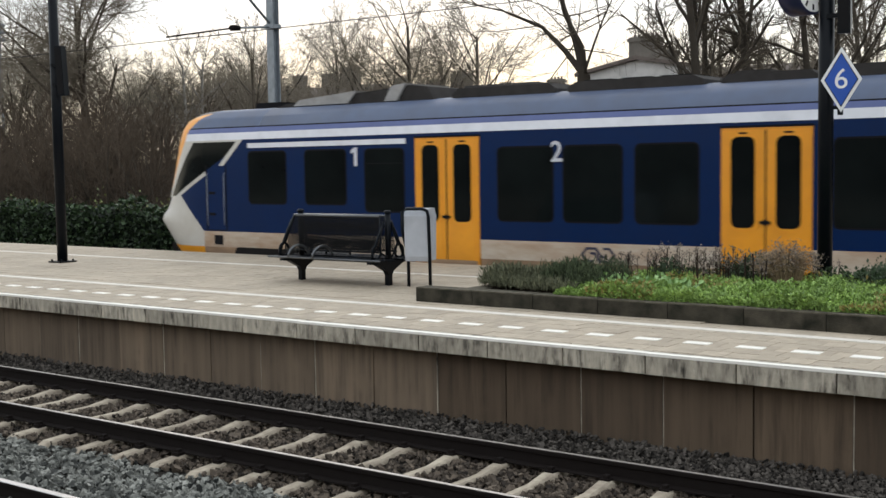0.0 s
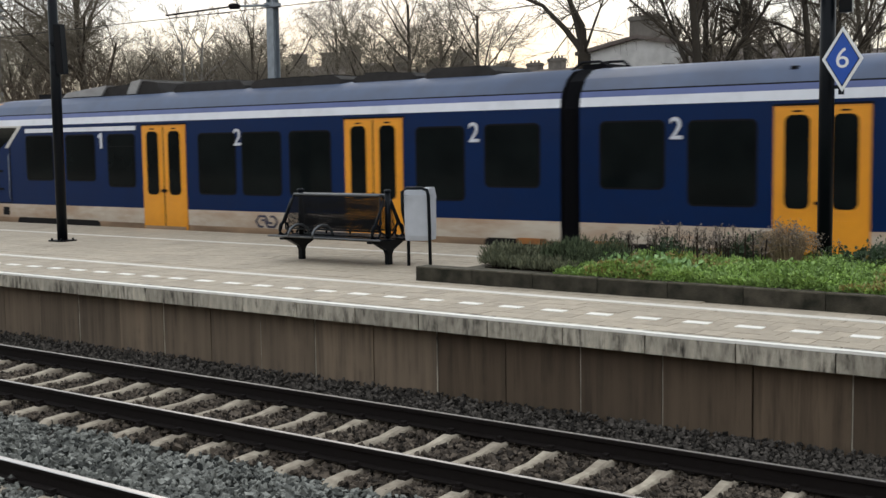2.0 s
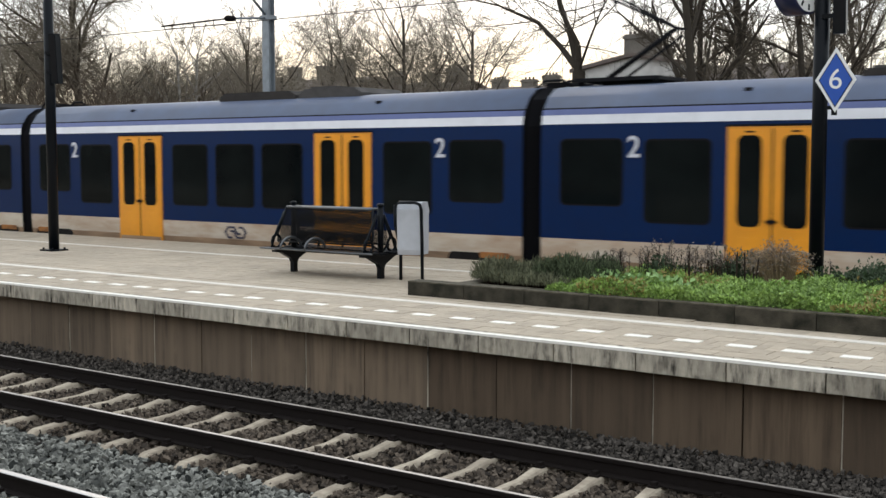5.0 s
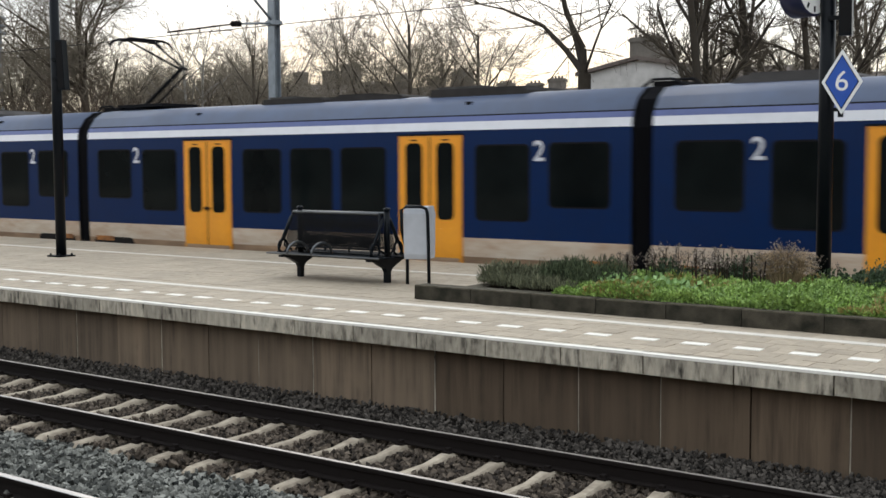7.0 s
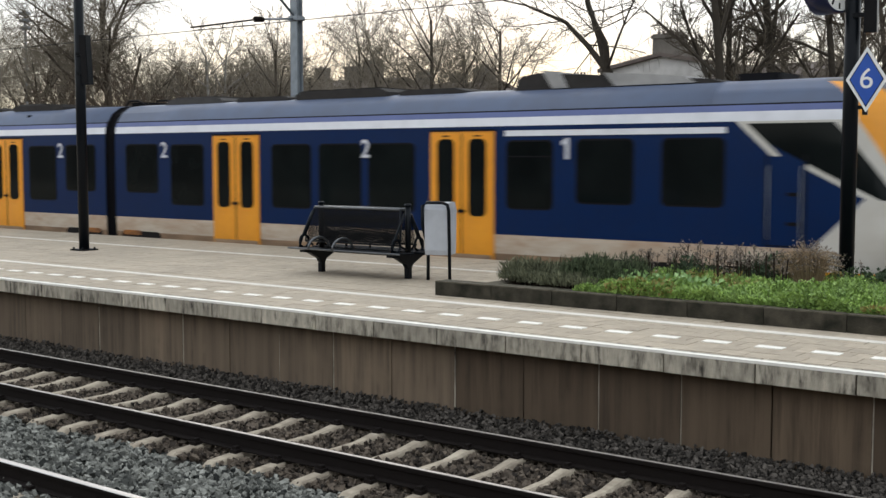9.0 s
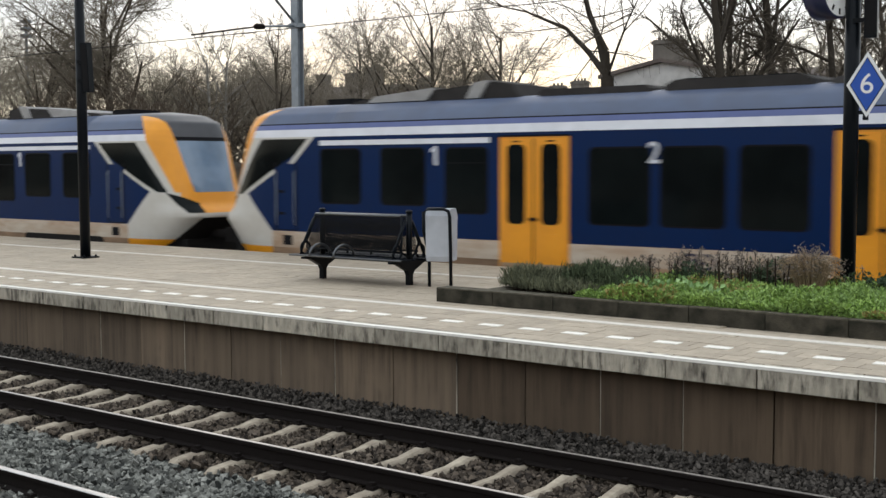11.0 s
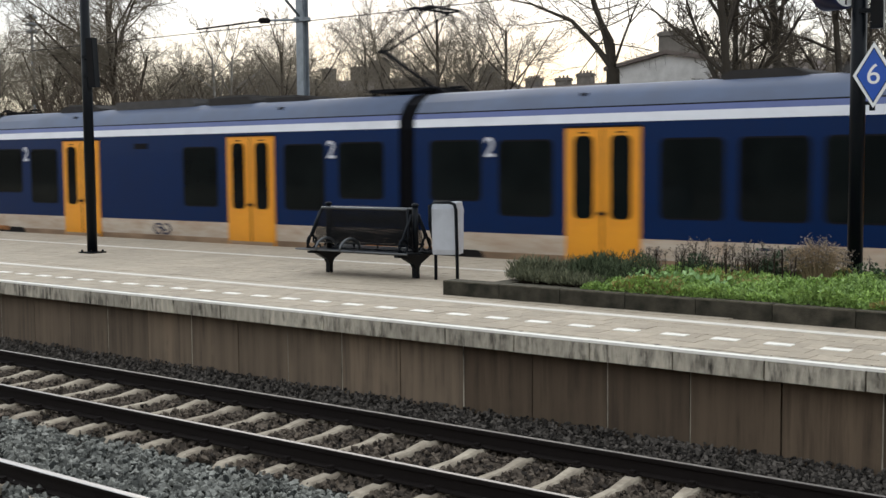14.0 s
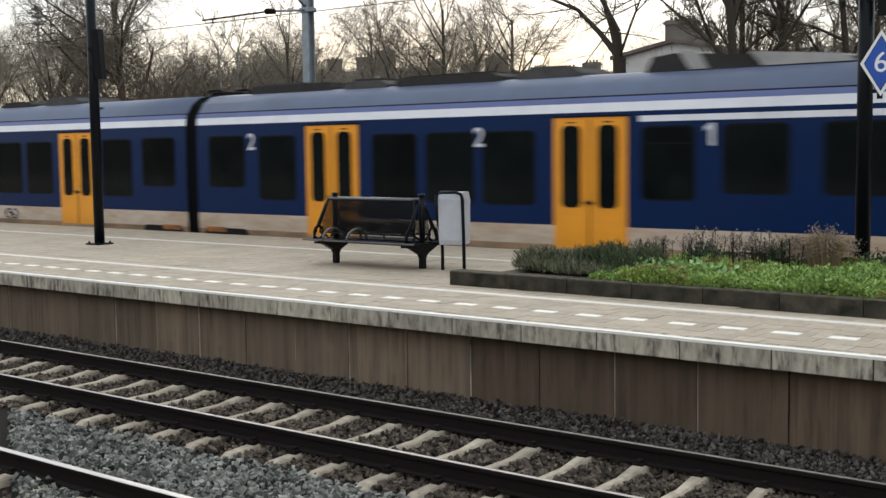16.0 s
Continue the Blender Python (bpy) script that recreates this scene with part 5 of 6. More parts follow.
def dry_clump(x, y, r, h, n, seed):
    rng = np.random.default_rng(seed)
    t = thing("dry_grass_clump", "tan dry arching grass clump beside the sign post", "grass clump", at=pose(x, y, 0.15))
    segs = []
    for _ in range(n):
        a, k = rng.uniform(0, 6.28), rng.uniform(0.2, 1.0)
        hh = h * rng.uniform(0.6, 1.05)
        bx, by = 0.12 * math.cos(a) * k, 0.12 * math.sin(a) * k
        m = (bx + r * 0.45 * k * math.cos(a), by + r * 0.45 * k * math.sin(a), hh * 0.75)
        e = (bx + r * k * math.cos(a), by + r * k * math.sin(a), hh * (1.0 - 0.35 * k))
        segs += [((bx, by, 0), m, 0.006, 0.004, 3, 0), (m, e, 0.004, 0.002, 3, 0)]
    o = new("dry_foliage", segs_mesh("dry_foliage", segs, M_DRY))
    o.parent = t
    o["kind"] = "stuff"
    leaves("seed_fluff", rng, n * 2, lambda q: (lambda s: (s[1][0] + q.normal() * 0.03, s[1][1] + q.normal() * 0.03, s[1][2] + q.normal() * 0.03))(segs[q.integers(len(segs) // 2) * 2 + 1]), (0.02, 0.05), M_SEED, t, 0.2, 0.5)


dry_clump(-5.8, 15.75, 0.36, 0.74, 560, 41)
dry_clump(-6.1, 15.95, 0.3, 0.6, 160, 42)


# ---- beyond the far track ----
def hedge():
    h = thing("ivy_hedge", "dense dark green ivy hedge behind the far track", "hedge", kind="stuff")
    # dark sheet behind the leaves, painted as the hedge's inner shade
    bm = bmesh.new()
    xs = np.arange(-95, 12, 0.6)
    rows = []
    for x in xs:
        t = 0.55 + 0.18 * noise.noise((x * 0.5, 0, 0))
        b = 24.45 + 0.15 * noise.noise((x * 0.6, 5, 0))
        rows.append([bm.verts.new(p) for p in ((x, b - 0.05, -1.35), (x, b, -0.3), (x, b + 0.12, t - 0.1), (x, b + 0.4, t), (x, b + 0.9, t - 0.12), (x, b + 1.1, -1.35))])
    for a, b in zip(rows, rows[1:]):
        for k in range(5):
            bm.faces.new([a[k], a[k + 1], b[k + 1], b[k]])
    part("core", bm, M_IVYSHADE, h)
    rng = np.random.default_rng(51)

    def spot(r):
        x = -26 - 50 * r.random() ** 0.9
        f = r.random()
        t = 0.66 + 0.3 * noise.noise((x * 0.5, 0, 0)) + 0.22 * noise.noise((x * 1.9, 0, 7))
        bb = 24.3 + 0.2 * noise.noise((x * 0.9, 5 + 3 * f, 0))
        if f < 0.72:
            return (x, bb + r.normal() * 0.06, -0.9 + (t + 0.9) * r.random())
        return (x, bb + r.random() * 1.0, t + r.normal() * 0.05)
    leaves("ivy_leaves", rng, 26000, spot, (0.07, 0.2), M_IVY, h, 0.1, 0.9)

    def spot2(r):
        x = -26 - 46 * r.random()
        x = round(x / 1.7) * 1.7 + r.normal() * 0.16
        return (x, 24.6 + r.normal() * 0.2, 0.65 + abs(r.normal()) * 0.25)
    leaves("young_shoots", rng, 700, spot2, (0.06, 0.13), M_IVYY, h, 0.6, 0.7)


hedge()


def bank():
    """Wooded bank with leaf litter behind the hedge."""
    bm = bmesh.new()
    xs, ys = np.arange(-130, -24, 3.0), (25.8, 28, 31, 35, 40, 46, 54, 64)
    hs = (-1.35, -0.8, 0.0, 0.9, 1.8, 2.2, 1.5, -1.35)
    rows = [[bm.verts.new((x, y, h + (0.5 * noise.noise((x * 0.2, y * 0.2, 0)) if 0 < i < 7 else 0) - max(0, (x + 42) / 18) * (h + 1.35))) for i, (y, h) in enumerate(zip(ys, hs))] for x in xs]
    for a, b in zip(rows, rows[1:]):
        for k in range(len(ys) - 1):
            bm.faces.new([a[k], a[k + 1], b[k + 1], b[k]]).smooth = True
    tagged(new("wooded_bank", mesh_of(bm, "wooded_bank", M_LITTER)), "low bank covered in brown leaf litter", "bank", kind="structure")


M_LITTER = mat("leaf_litter", (0.04, 0.03, 0.022), 0.95, var=0.6, scale=4, bump=0.8, bscale=10, stain=0.4, dark=(0.03, 0.023, 0.017))
bank()


def grow(segs, rng, p, d, length, r, level, top, spec):
    """One limb of a bare tree, with its side limbs; wood below level 2 is bark, above it twig."""
    n = max(2, int(4 - level * 0.5))
    pos, dirn = np.array(p, float), np.array(d, float)
    pts = [pos.copy()]
    for i in range(n):
        dirn = dirn + rng.normal(size=3) * spec["wander"] * (0.6 + 0.35 * level) + np.array((0, 0, spec["lift"])) * (0.5 if level else 0.15)
        dirn /= np.linalg.norm(dirn)
        pos = pos + dirn * length / n
        pts.append(pos.copy())
    rr = [r * (1 - 0.62 * i / n) for i in range(n + 1)]
    sides = (8, 6, 4, 3, 3, 3)[min(level, 5)]
    for i in range(n):
        segs.append((pts[i], pts[i + 1], rr[i], rr[i + 1], sides, 0 if level < 2 else 1))
    if level >= top:
        return
    kids = spec["kids"][min(level, len(spec["kids"]) - 1)]
    for k in range(kids):
        f = spec["start"][min(level, 3)] + (1 - spec["start"][min(level, 3)]) * (k + rng.random()) / kids
        f = min(f, 0.999)
        i = min(int(f * n), n - 1)
        q = pts[i] + (pts[i + 1] - pts[i]) * (f * n - i)
        base = (pts[i + 1] - pts[i]) / np.linalg.norm(pts[i + 1] - pts[i])
        side = np.cross(base, rng.normal(size=3))
        side /= np.linalg.norm(side) + 1e-9
        ang = radians(rng.uniform(*spec["angle"]))
        nd = base * math.cos(ang) + side * math.sin(ang)
        grow(segs, rng, q, nd, length * spec["ratio"] * rng.uniform(0.7, 1.15) * (1.15 - 0.45 * f), max(spec["thin"], r * (1 - 0.6 * f) * 0.55), level + 1, top, spec)


SPECS = {
    "round": dict(h=6.5, r=0.32, kids=(9, 7, 6, 6), start=(0.35, 0.2, 0.15, 0.1), angle=(25, 62), ratio=0.66, wander=0.07, lift=0.10, thin=0.014, top=4),
    "slim": dict(h=7.5, r=0.12, kids=(13, 7, 6, 5), start=(0.25, 0.2, 0.12, 0.1), angle=(28, 60), ratio=0.44, wander=0.075, lift=0.08, thin=0.0075, top=4),
    "thicket": dict(h=4.2, r=0.045, kids=(6, 5, 5, 3), start=(0.1, 0.1, 0.1, 0.1), angle=(18, 50), ratio=0.6, wander=0.09, lift=0.12, thin=0.012, top=3),
    "grand": dict(h=6.8, r=0.2, kids=(13, 10, 8, 8), start=(0.28, 0.15, 0.1, 0.06), angle=(26, 66), ratio=0.6, wander=0.085, lift=0.07, thin=0.0062, top=4),
    "tall": dict(h=9.5, r=0.145, kids=(9, 8, 7, 6), start=(0.4, 0.18, 0.1, 0.08), angle=(20, 56), ratio=0.40, wander=0.085, lift=0.16, thin=0.0085, top=4),
    "stout": dict(h=6.0, r=0.15, kids=(7, 7, 7, 6), start=(0.4, 0.2, 0.12, 0.1), angle=(24, 60), ratio=0.7, wander=0.09, lift=0.06, thin=0.0075, top=4),
}
WOOD = {}


def wood(kind, seed, pale=False):
    """A bare tree as trunk and crown meshes; each is built once and shared."""
    key = (kind, seed, pale)
    if key not in WOOD:
        s, rng, segs = SPECS[kind], np.random.default_rng(seed), []
        if kind == "thicket":
            for _ in range(10):
                a = rng.uniform(0, 6.28)
                grow(segs, rng, (0.9 * math.cos(a) * rng.random(), 0.9 * math.sin(a) * rng.random(), -0.3), (0.35 * math.cos(a), 0.35 * math.sin(a), 1), s["h"] * rng.uniform(0.7, 1.2), s["r"], 1, s["top"] + 1, s)
        else:
            grow(segs, rng, (0, 0, -0.4), (rng.normal() * 0.05, rng.normal() * 0.05, 1), s["h"], s["r"], 0, s["top"], s)
        WOOD[key] = (segs_mesh("trunk", [g for g in segs if g[5] == 0], M_PALE if pale else (M_BARKN if kind == "tall" else M_BARKHAZE)), segs_mesh("crown", [(*g[:5], 0) for g in segs if g[5] == 1], {"thicket": M_BRUSH, "tall": M_TWIGN}.get(kind, M_TWIGHAZE)))
    return WOOD[key]


def tree(kind, seed, x, y, z, tall, rz, label, name="bare_tree", pale=False, group="bare trees beyond the tracks"):
    t = thing(name, label, "tree" if kind != "thicket" else "shrub", group)
    a, b = wood(kind, seed, pale)
    scale = tall / max(v.co.z for v in b.vertices)
    t.matrix_basis = Matrix.Translation((x, y, z)) @ Euler((0, 0, radians(rz))).to_matrix().to_4x4() @ Matrix.Diagonal((scale, scale, scale, 1))
    if len(a.vertices):
        put("trunk", a, t)
    o = put("crown", b, t)
    return t


BIG = "large bare deciduous tree with a dense twiggy crown"
MID = "bare winter tree with fine upright twigs"
# tall round trees at the far end of the station
tree("grand", 1, -51.85, 39, 0.3, 14.35, 318, BIG)
tree("grand", 2, -60.90, 40, 0.3, 10.90, 130, BIG)
tree("grand", 2, -69.09, 41, 0.3, 11.2, 183, BIG)
tree("grand", 1, -64.59, 52, 0.3, 10.01, 353, BIG)
tree("round", 1, -86.16, 60, 0.3, 14.60, 333, BIG)
tree("round", 3, -88.43, 52, 0.3, 13.6, 271, BIG)
tree("round", 1, -67.35, 56, -0.5, 10.78, 14, MID)
tree("round", 2, -67.77, 58, -0.5, 10.63, 238, MID)
tree("round", 3, -62.24, 55, -0.5, 10.08, 127, MID)
tree("round", 1, -65.63, 60, -0.5, 10.96, 332, MID)
tree("round", 2, -59.44, 56, -0.5, 9.98, 26, MID)
tree("round", 3, -61.65, 60, -0.5, 10.95, 80, MID)
tree("round", 1, -63.95, 64, -0.5, 11.69, 57, MID)
tree("slim", 4, -49.85, 44, -0.5, 10.57, 190, "slender pale-barked birch with fine twigs", "birch_tree", pale=True)
tree("slim", 5, -51.19, 46, -0.5, 10.55, 240, "slender pale-barked birch with fine twigs", "birch_tree", pale=True)
# middle row in front of the terrace
tree("slim", 4, -42.69, 42, -1.3, 11.31, 126, MID)
tree("stout", 6, -50.72, 53, -1.3, 13.65, 194, MID)
tree("slim", 5, -47.51, 54, -1.3, 12.80, 293, MID)
tree("stout", 7, -42.54, 50, -1.3, 13.04, 127, MID)
tree("stout", 6, -43.75, 53, -1.3, 12.70, 6, MID)
tree("slim", 8, -38.79, 49, -1.3, 12.72, 110, MID)
tree("stout", 8, -38.33, 50, -1.3, 13.37, 208, MID)
tree("slim", 4, -41.22, 56, -1.3, 12.15, 143, MID)
tree("slim", 7, -34.73, 50, -1.3, 12.16, 93, MID)
# trees close to the line
tree("tall", 6, -14.24, 31, -1.3, 12.41, 199, MID)
tree("tall", 7, -15.16, 34, -1.3, 12.05, 81, MID)
tree("tall", 8, -12.69, 30, -1.3, 13.21, 36, MID)
tree("slim", 4, -18.32, 46, -1.3, 10.86, 316, MID)
tree("tall", 6, -12.39, 32, -1.3, 13.06, 71, MID)
tree("tall", 7, -11.3, 33, -1.3, 12.32, 316, MID)
tree("tall", 8, -12.72, 36, -1.3, 12.73, 227, MID)
tree("slim", 5, -14.52, 44, -1.3, 10.84, 64, MID)
tree("tall", 6, -10.59, 34, -1.3, 12.59, 67, MID)
tree("slim", 7, -13.49, 46, -1.3, 11.00, 0, MID)
tree("slim", 8, -11.13, 40, -1.3, 10.64, 2, MID)
tree("slim", 5, -21.86, 50, -1.3, 10.97, 107, MID)
tree("slim", 4, -18.04, 50, -1.3, 11.09, 110, MID)
tree("stout", 6, -28.16, 60, -1.3, 11.18, 84, MID)
# thickets on the bank
tree("thicket", 10, -44.38, 27.50, -0.79, 5.94, 148, "tangled leafless brown thicket", "thicket", group="thickets on the bank")
tree("thicket", 11, -41.93, 28.40, -0.59, 4.83, 101, "tangled leafless brown thicket", "thicket", group="thickets on the bank")
tree("thicket", 12, -39.58, 29.30, -0.39, 5.28, 347, "tangled leafless brown thicket", "thicket", group="thickets on the bank")
tree("thicket", 13, -37.34, 30.20, -0.20, 5.45, 93, "tangled leafless brown thicket", "thicket", group="thickets on the bank")
tree("thicket", 10, -49.36, 31.10, 0.00, 6.08, 353, "tangled leafless brown thicket", "thicket", group="thickets on the bank")
tree("thicket", 11, -46.47, 32.00, 0.20, 4.59, 196, "tangled leafless brown thicket", "thicket", group="thickets on the bank")
tree("thicket", 12, -43.72, 32.90, 0.40, 4.80, 184, "tangled leafless brown thicket", "thicket", group="thickets on the bank")
tree("thicket", 13, -41.10, 33.80, 0.60, 5.03, 74, "tangled leafless brown thicket", "thicket", group="thickets on the bank")
tree("thicket", 10, -54.17, 34.70, 0.79, 4.73, 169, "tangled leafless brown thicket", "thicket", group="thickets on the bank")
tree("thicket", 11, -50.85, 35.60, 0.99, 4.80, 308, "tangled leafless brown thicket", "thicket", group="thickets on the bank")
tree("thicket", 12, -47.71, 36.50, 1.19, 5.37, 305, "tangled leafless brown thicket", "thicket", group="thickets on the bank")
tree("thicket", 13, -44.74, 37.40, 1.39, 5.56, 173, "tangled leafless brown thicket", "thicket", group="thickets on the bank")
tree("thicket", 10, -58.81, 38.30, 1.59, 4.33, 181, "tangled leafless brown thicket", "thicket", group="thickets on the bank")
tree("thicket", 11, -38.64, 27.50, -0.79, 5.84, 246, "tangled leafless brown thicket", "thicket", group="thickets on the bank")
tree("thicket", 12, -36.52, 28.40, -0.59, 5.59, 94, "tangled leafless brown thicket", "thicket", group="thickets on the bank")
tree("thicket", 13, -34.47, 29.30, -0.39, 5.16, 90, "tangled leafless brown thicket", "thicket", group="thickets on the bank")
tree("thicket", 10, -45.62, 30.20, -0.20, 4.31, 11, "tangled leafless brown thicket", "thicket", group="thickets on the bank")
tree("thicket", 11, -42.99, 31.10, 0.00, 6.10, 183, "tangled leafless brown thicket", "thicket", group="thickets on the bank")
tree("thicket", 12, -40.48, 32.00, 0.20, 5.89, 9, "tangled leafless brown thicket", "thicket", group="thickets on the bank")
tree("thicket", 13, -38.07, 32.90, 0.40, 5.30, 214, "tangled leafless brown thicket", "thicket", group="thickets on the bank")
tree("thicket", 10, -50.22, 33.80, 0.60, 4.93, 296, "tangled leafless brown thicket", "thicket", group="thickets on the bank")
tree("thicket", 11, -47.18, 34.70, 0.79, 5.88, 231, "tangled leafless brown thicket", "thicket", group="thickets on the bank")
tree("thicket", 12, -44.29, 35.60, 0.99, 4.29, 92, "tangled leafless brown thicket", "thicket", group="thickets on the bank")
tree("thicket", 13, -58.31, 36.50, 1.19, 5.45, 100, "tangled leafless brown thicket", "thicket", group="thickets on the bank")
tree("thicket", 10, -54.66, 37.40, 1.39, 4.44, 125, "tangled leafless brown thicket", "thicket", group="thickets on the bank")
tree("thicket", 11, -51.22, 38.30, 1.59, 6.06, 236, "tangled leafless brown thicket", "thicket", group="thickets on the bank")


def forked_tree():
    """The tree with three long limbs rising from a low fork."""
    rng = np.random.default_rng(77)
    Y = 30.0
    base = Vector((-17.05, Y, -1.3))
    fork = Vector((-17.09, Y, 4.49))
    s = dict(SPECS["stout"], kids=(0, 6, 5, 4), wander=0.08, lift=0.08)
    segs = [(base, base.lerp(fork, 0.5), 0.27, 0.22, 10, 0), (base.lerp(fork, 0.5), fork, 0.22, 0.19, 10, 0)]
    limbs = [[(-17.71, Y, 5.22), (-18.48, Y, 5.96), (-19.67, Y - 0.3, 6.51), (-21.32, Y - 0.6, 6.94)],
             [(-17.47, Y + 0.2, 5.48), (-18.0, Y + 0.5, 6.49), (-18.48, Y + 0.8, 7.75)],
             [(-17.06, Y - 0.1, 5.21), (-17.47, Y - 0.4, 6.2), (-17.62, Y - 0.8, 7.5)],
             [(-16.42, Y - 0.6, 5.25), (-15.88, Y - 1.0, 5.92), (-15.28, Y - 1.3, 6.65)]]
    for j, limb in enumerate(limbs):
        pts = [fork] + [Vector(p) for p in limb]
        r = (0.11, 0.12, 0.11, 0.045)[j]
        for i, (a, b) in enumerate(zip(pts, pts[1:])):
            q0, q1 = r * (1 - 0.24 * i), r * (1 - 0.24 * (i + 1))
            segs.append((a, b, q0, q1, 8, 0))
            if i > 0:
                for k in range(3):
                    q = a.lerp(b, rng.random())
                    d = (b - a).normalized() + Vector(rng.normal(size=3)) * 0.6
                    grow(segs, rng, q, d.normalized(), rng.uniform(1.2, 2.2), max(0.02, q1 * 0.4), 2, 4, s)
    t = thing("bare_tree", "bare tree forking low into long arching limbs", "tree", "bare trees beyond the tracks")
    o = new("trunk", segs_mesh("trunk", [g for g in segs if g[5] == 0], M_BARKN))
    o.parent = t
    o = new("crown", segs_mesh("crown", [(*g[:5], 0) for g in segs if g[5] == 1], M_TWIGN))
    o.parent = t


forked_tree()


def lamp_mast():
    """A tall yard-lamp mast with three stacked louvre rings."""
    m = thing("lamp_mast", "tall grey lamp mast with three stacked round louvres", "lamp mast", at=pose(-81.0, 53.0, 0))
    bm = bmesh.new()
    bm_tube(bm, [(0, 0, -1.4), (0, 0, 6), (0, 0, 13.1)], [0.16, 0.12, 0.09], 10)
    part("column", bm, M_STEEL, m)
    for z in (11.75, 12.3, 12.85):
        bm = bmesh.new()
        bm_tube(bm, [(0, 0, z), (0, 0, z + 0.06), (0, 0, z + 0.22), (0, 0, z + 0.3)], [0.28, 0.46, 0.42, 0.2], 20)
        part("louvre", bm, M_STEEL, m)


lamp_mast()

M_BRICK = mat("brown_brick", (0.14, 0.108, 0.088), 0.9, var=0.4, scale=5, bump=0.3, bscale=20, stain=0.3)
M_TILE = mat("roof_tiles", (0.17, 0.14, 0.125), 0.85, var=0.4, scale=4, bump=0.4, bscale=14, stain=0.3)
M_RENDER = mat("pale_render", (0.62, 0.6, 0.58), 0.9, var=0.3, scale=2, stain=0.3, sscale=0.5)
M_STACK = mat("chimney_render", (0.19, 0.17, 0.15), 0.9, var=0.4, scale=3, stain=0.4)
M_PANE = mat("house_pane", (0.03, 0.035, 0.04), 0.15)


def chimney(parent, x, y, z0, z1, w, d, pots):
    bm = bmesh.new()
    bm_box(bm, x - w / 2, x + w / 2, y - d / 2, y + d / 2, z0, z1)
    bm_box(bm, x - w / 2 - 0.06, x + w / 2 + 0.06, y - d / 2 - 0.06, y + d / 2 + 0.06, z1 - 0.22, z1 - 0.06)
    c = part("chimney", bm, M_STACK, parent)
    for i in range(pots):
        bm = bmesh.new()
        px = x - w / 2 + w * (i + 0.5) / pots
        bm_tube(bm, [(px, y, z1), (px, y, z1 + 0.18)], [0.085, 0.07], 8)
        part("chimney_pot", bm, M_TILE, c)


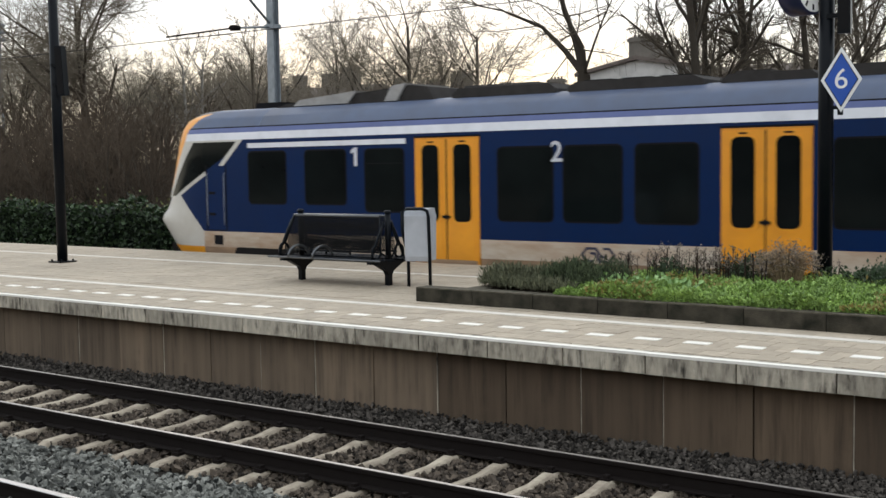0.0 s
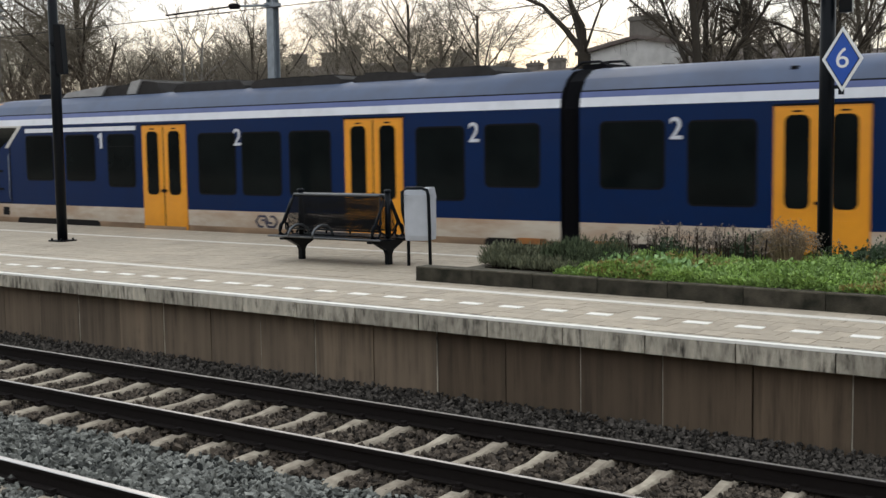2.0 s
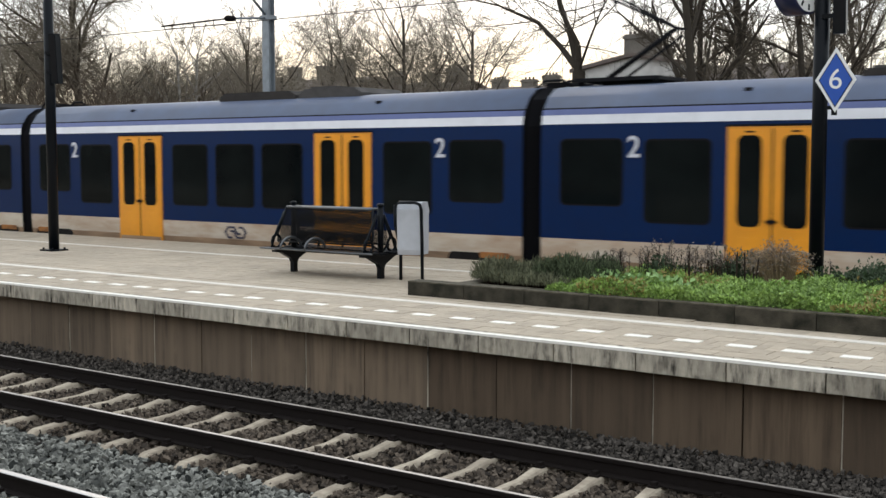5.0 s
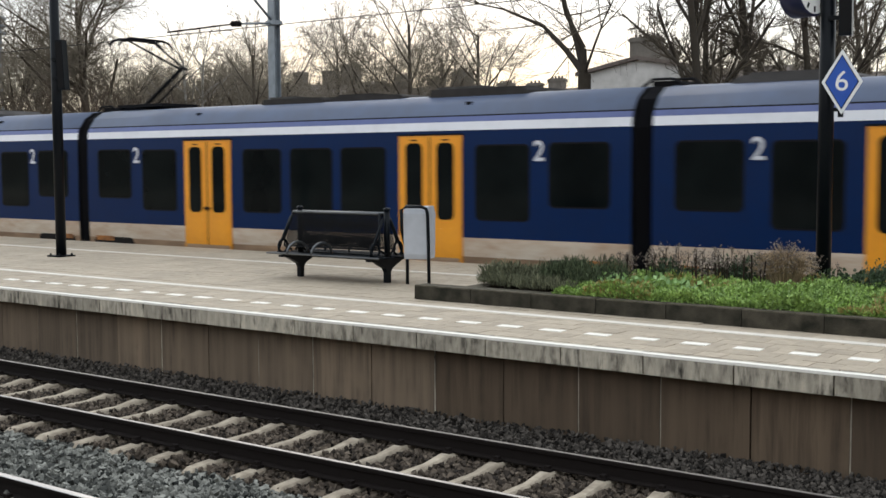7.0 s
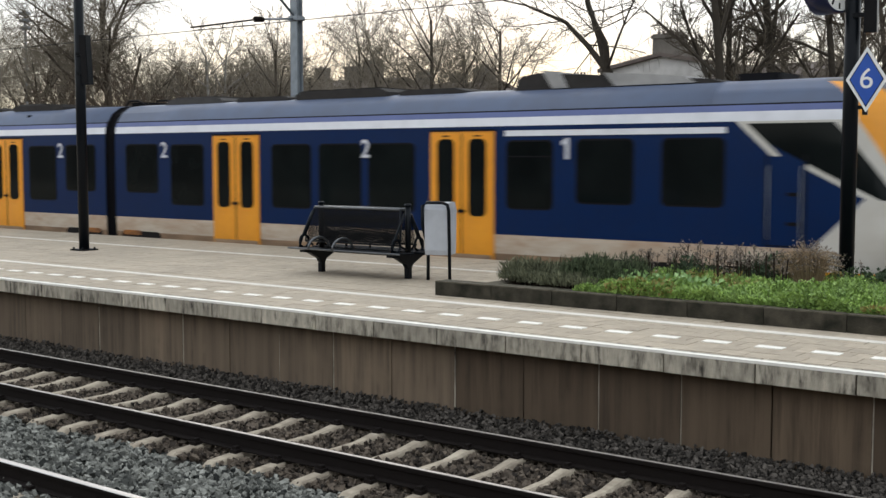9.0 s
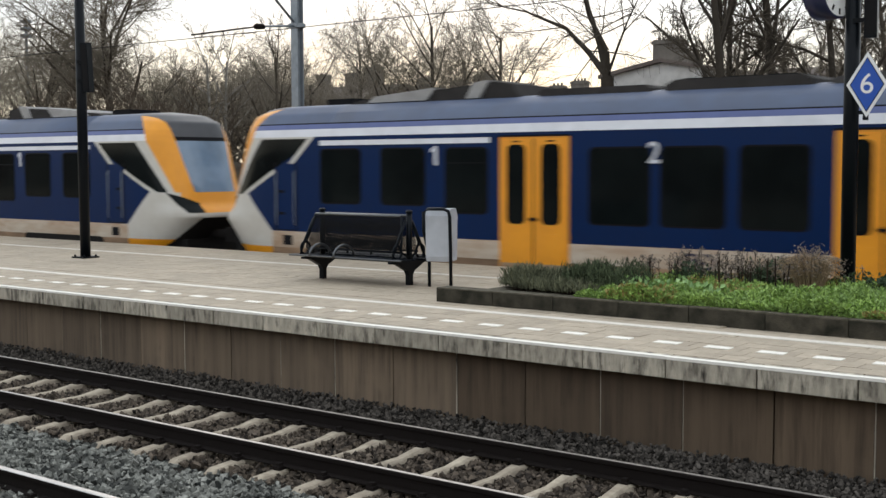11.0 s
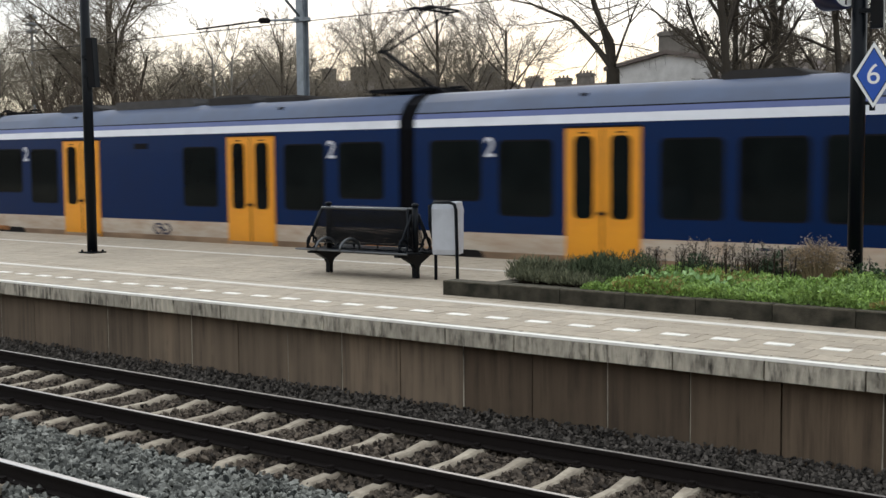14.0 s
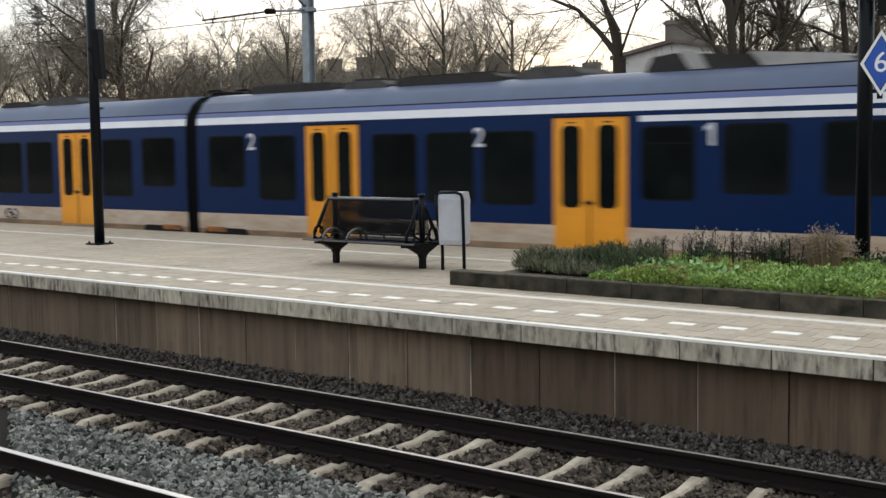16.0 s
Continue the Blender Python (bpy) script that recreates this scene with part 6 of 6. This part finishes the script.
def house(label, x0, x1, y0, y1, eave, ridge, wall, stacks, gable=False, group="houses beyond the trees"):
    h = thing("house", label, "house", group)
    bm = bmesh.new()
    ym, xm = (y0 + y1) / 2, (x0 + x1) / 2
    if gable:
        bm_prism(bm, [(x0, -1.35), (x1, -1.35), (x1, eave), (xm, ridge - 0.1), (x0, eave)], "y", y0, y1)
    else:
        bm_prism(bm, [(y0, -1.35), (y1, -1.35), (y1, eave), (ym, ridge - 0.1), (y0, eave)], "x", x0, x1)
    part("wall", bm, wall, h)
    for s in (0, 1):
        bm = bmesh.new()
        if gable:
            e = (x0 - 0.3, eave - 0.12) if s == 0 else (x1 + 0.3, eave - 0.12)
            bm_prism(bm, [e, (e[0], e[1] + 0.18), (xm, ridge + 0.1), (xm, ridge - 0.08)], "y", y0 - 0.25, y1 + 0.25)
        else:
            e = (y0 - 0.35, eave - 0.15) if s == 0 else (y1 + 0.35, eave - 0.15)
            bm_prism(bm, [e, (e[0], e[1] + 0.18), (ym, ridge + 0.1), (ym, ridge - 0.08)], "x", x0 - 0.2, x1 + 0.2)
        part("roof", bm, M_TILE, h)
    n = int((x1 - x0) / 2.6)
    for i in range(n):
        for z in (0.6, 3.4):
            if z + 1.6 < eave:
                bm = bmesh.new()
                xc = x0 + (x1 - x0) * (i + 0.5) / n
                bm_box(bm, xc - 0.55, xc + 0.55, y0 - 0.03, y0 + 0.02, z, z + 1.5)
                w = part("window", bm, M_RENDER, h)
                bm = bmesh.new()
                bm_box(bm, xc - 0.47, xc + 0.47, y0 - 0.04, y0 + 0.02, z + 0.08, z + 1.42)
                part("pane", bm, M_PANE, w)
    for st in stacks:
        chimney(h, *st)


house("row of brown brick houses with tiled roof and chimneys", -74.06, -60.72, 70, 78, 7.22, 8.4, M_BRICK,
      [(-69.67, 74, 5, 9.61, 1.0, 0.7, 2), (-66.22, 74, 5, 9.57, 1.35, 0.7, 3), (-63.69, 73.6, 5, 9.95, 1.6, 0.8, 4)])
house("row of brown brick houses with tiled roof and chimneys", -60.6, -51.33, 70, 78, 6.66, 7.71, M_BRICK,
      [(-58.62, 74, 5, 8.83, 1.1, 0.7, 3), (-55.16, 74, 5, 8.45, 1.1, 0.7, 4), (-52.8, 74, 5, 8.8, 1.55, 0.8, 6)])
house("row of brown brick houses with tiled roof and chimneys", -51.23, -42.06, 70, 78, 6.12, 7.11, M_BRICK,
      [(-48.83, 74, 5, 7.81, 1.1, 0.7, 5), (-46.26, 74, 5, 7.7, 1.0, 0.7, 3), (-44.39, 74, 5, 7.94, 1.1, 0.7, 4)])
house("pale rendered gable house with a broad chimney", -29.72, -23.52, 52, 62, 6.34, 6.95, M_RENDER,
      [(-26.49, 52.6, 5, 7.97, 1.4, 0.9, 6), (-27.98, 58, 5, 7.82, 1.0, 0.8, 4)], True)
house("dark brick house with a tiled roof behind bare trees", -22.48, -17.96, 48, 56, 5.2, 6.15, M_BRICK, [])
house("dark brick house with a tiled roof behind bare trees", -19.9, -14.39, 60, 70, 5.6, 6.6, M_BRICK, [])

# the near platform under the camera; unseen wall added behind to cut southern light
bm = bmesh.new()
bm_box(bm, X0, X1, -6.0, 2.25, -1.34, 0.36)
tagged(new("platform_near", mesh_of(bm, "platform_near", M_PAVEI)), "plain concrete side platform", "platform", kind="structure")
bm = bmesh.new()
bm_box(bm, X0, X1, -6.6, -6.1, -1.34, 4.2)
tagged(new("wall_south", mesh_of(bm, "wall_south", M_BRICK)), "plain brown wall added unseen behind the camera to cut southern light", "wall", kind="structure")

# ---- last: paving pieces, then what moves ----
paving()
motions()
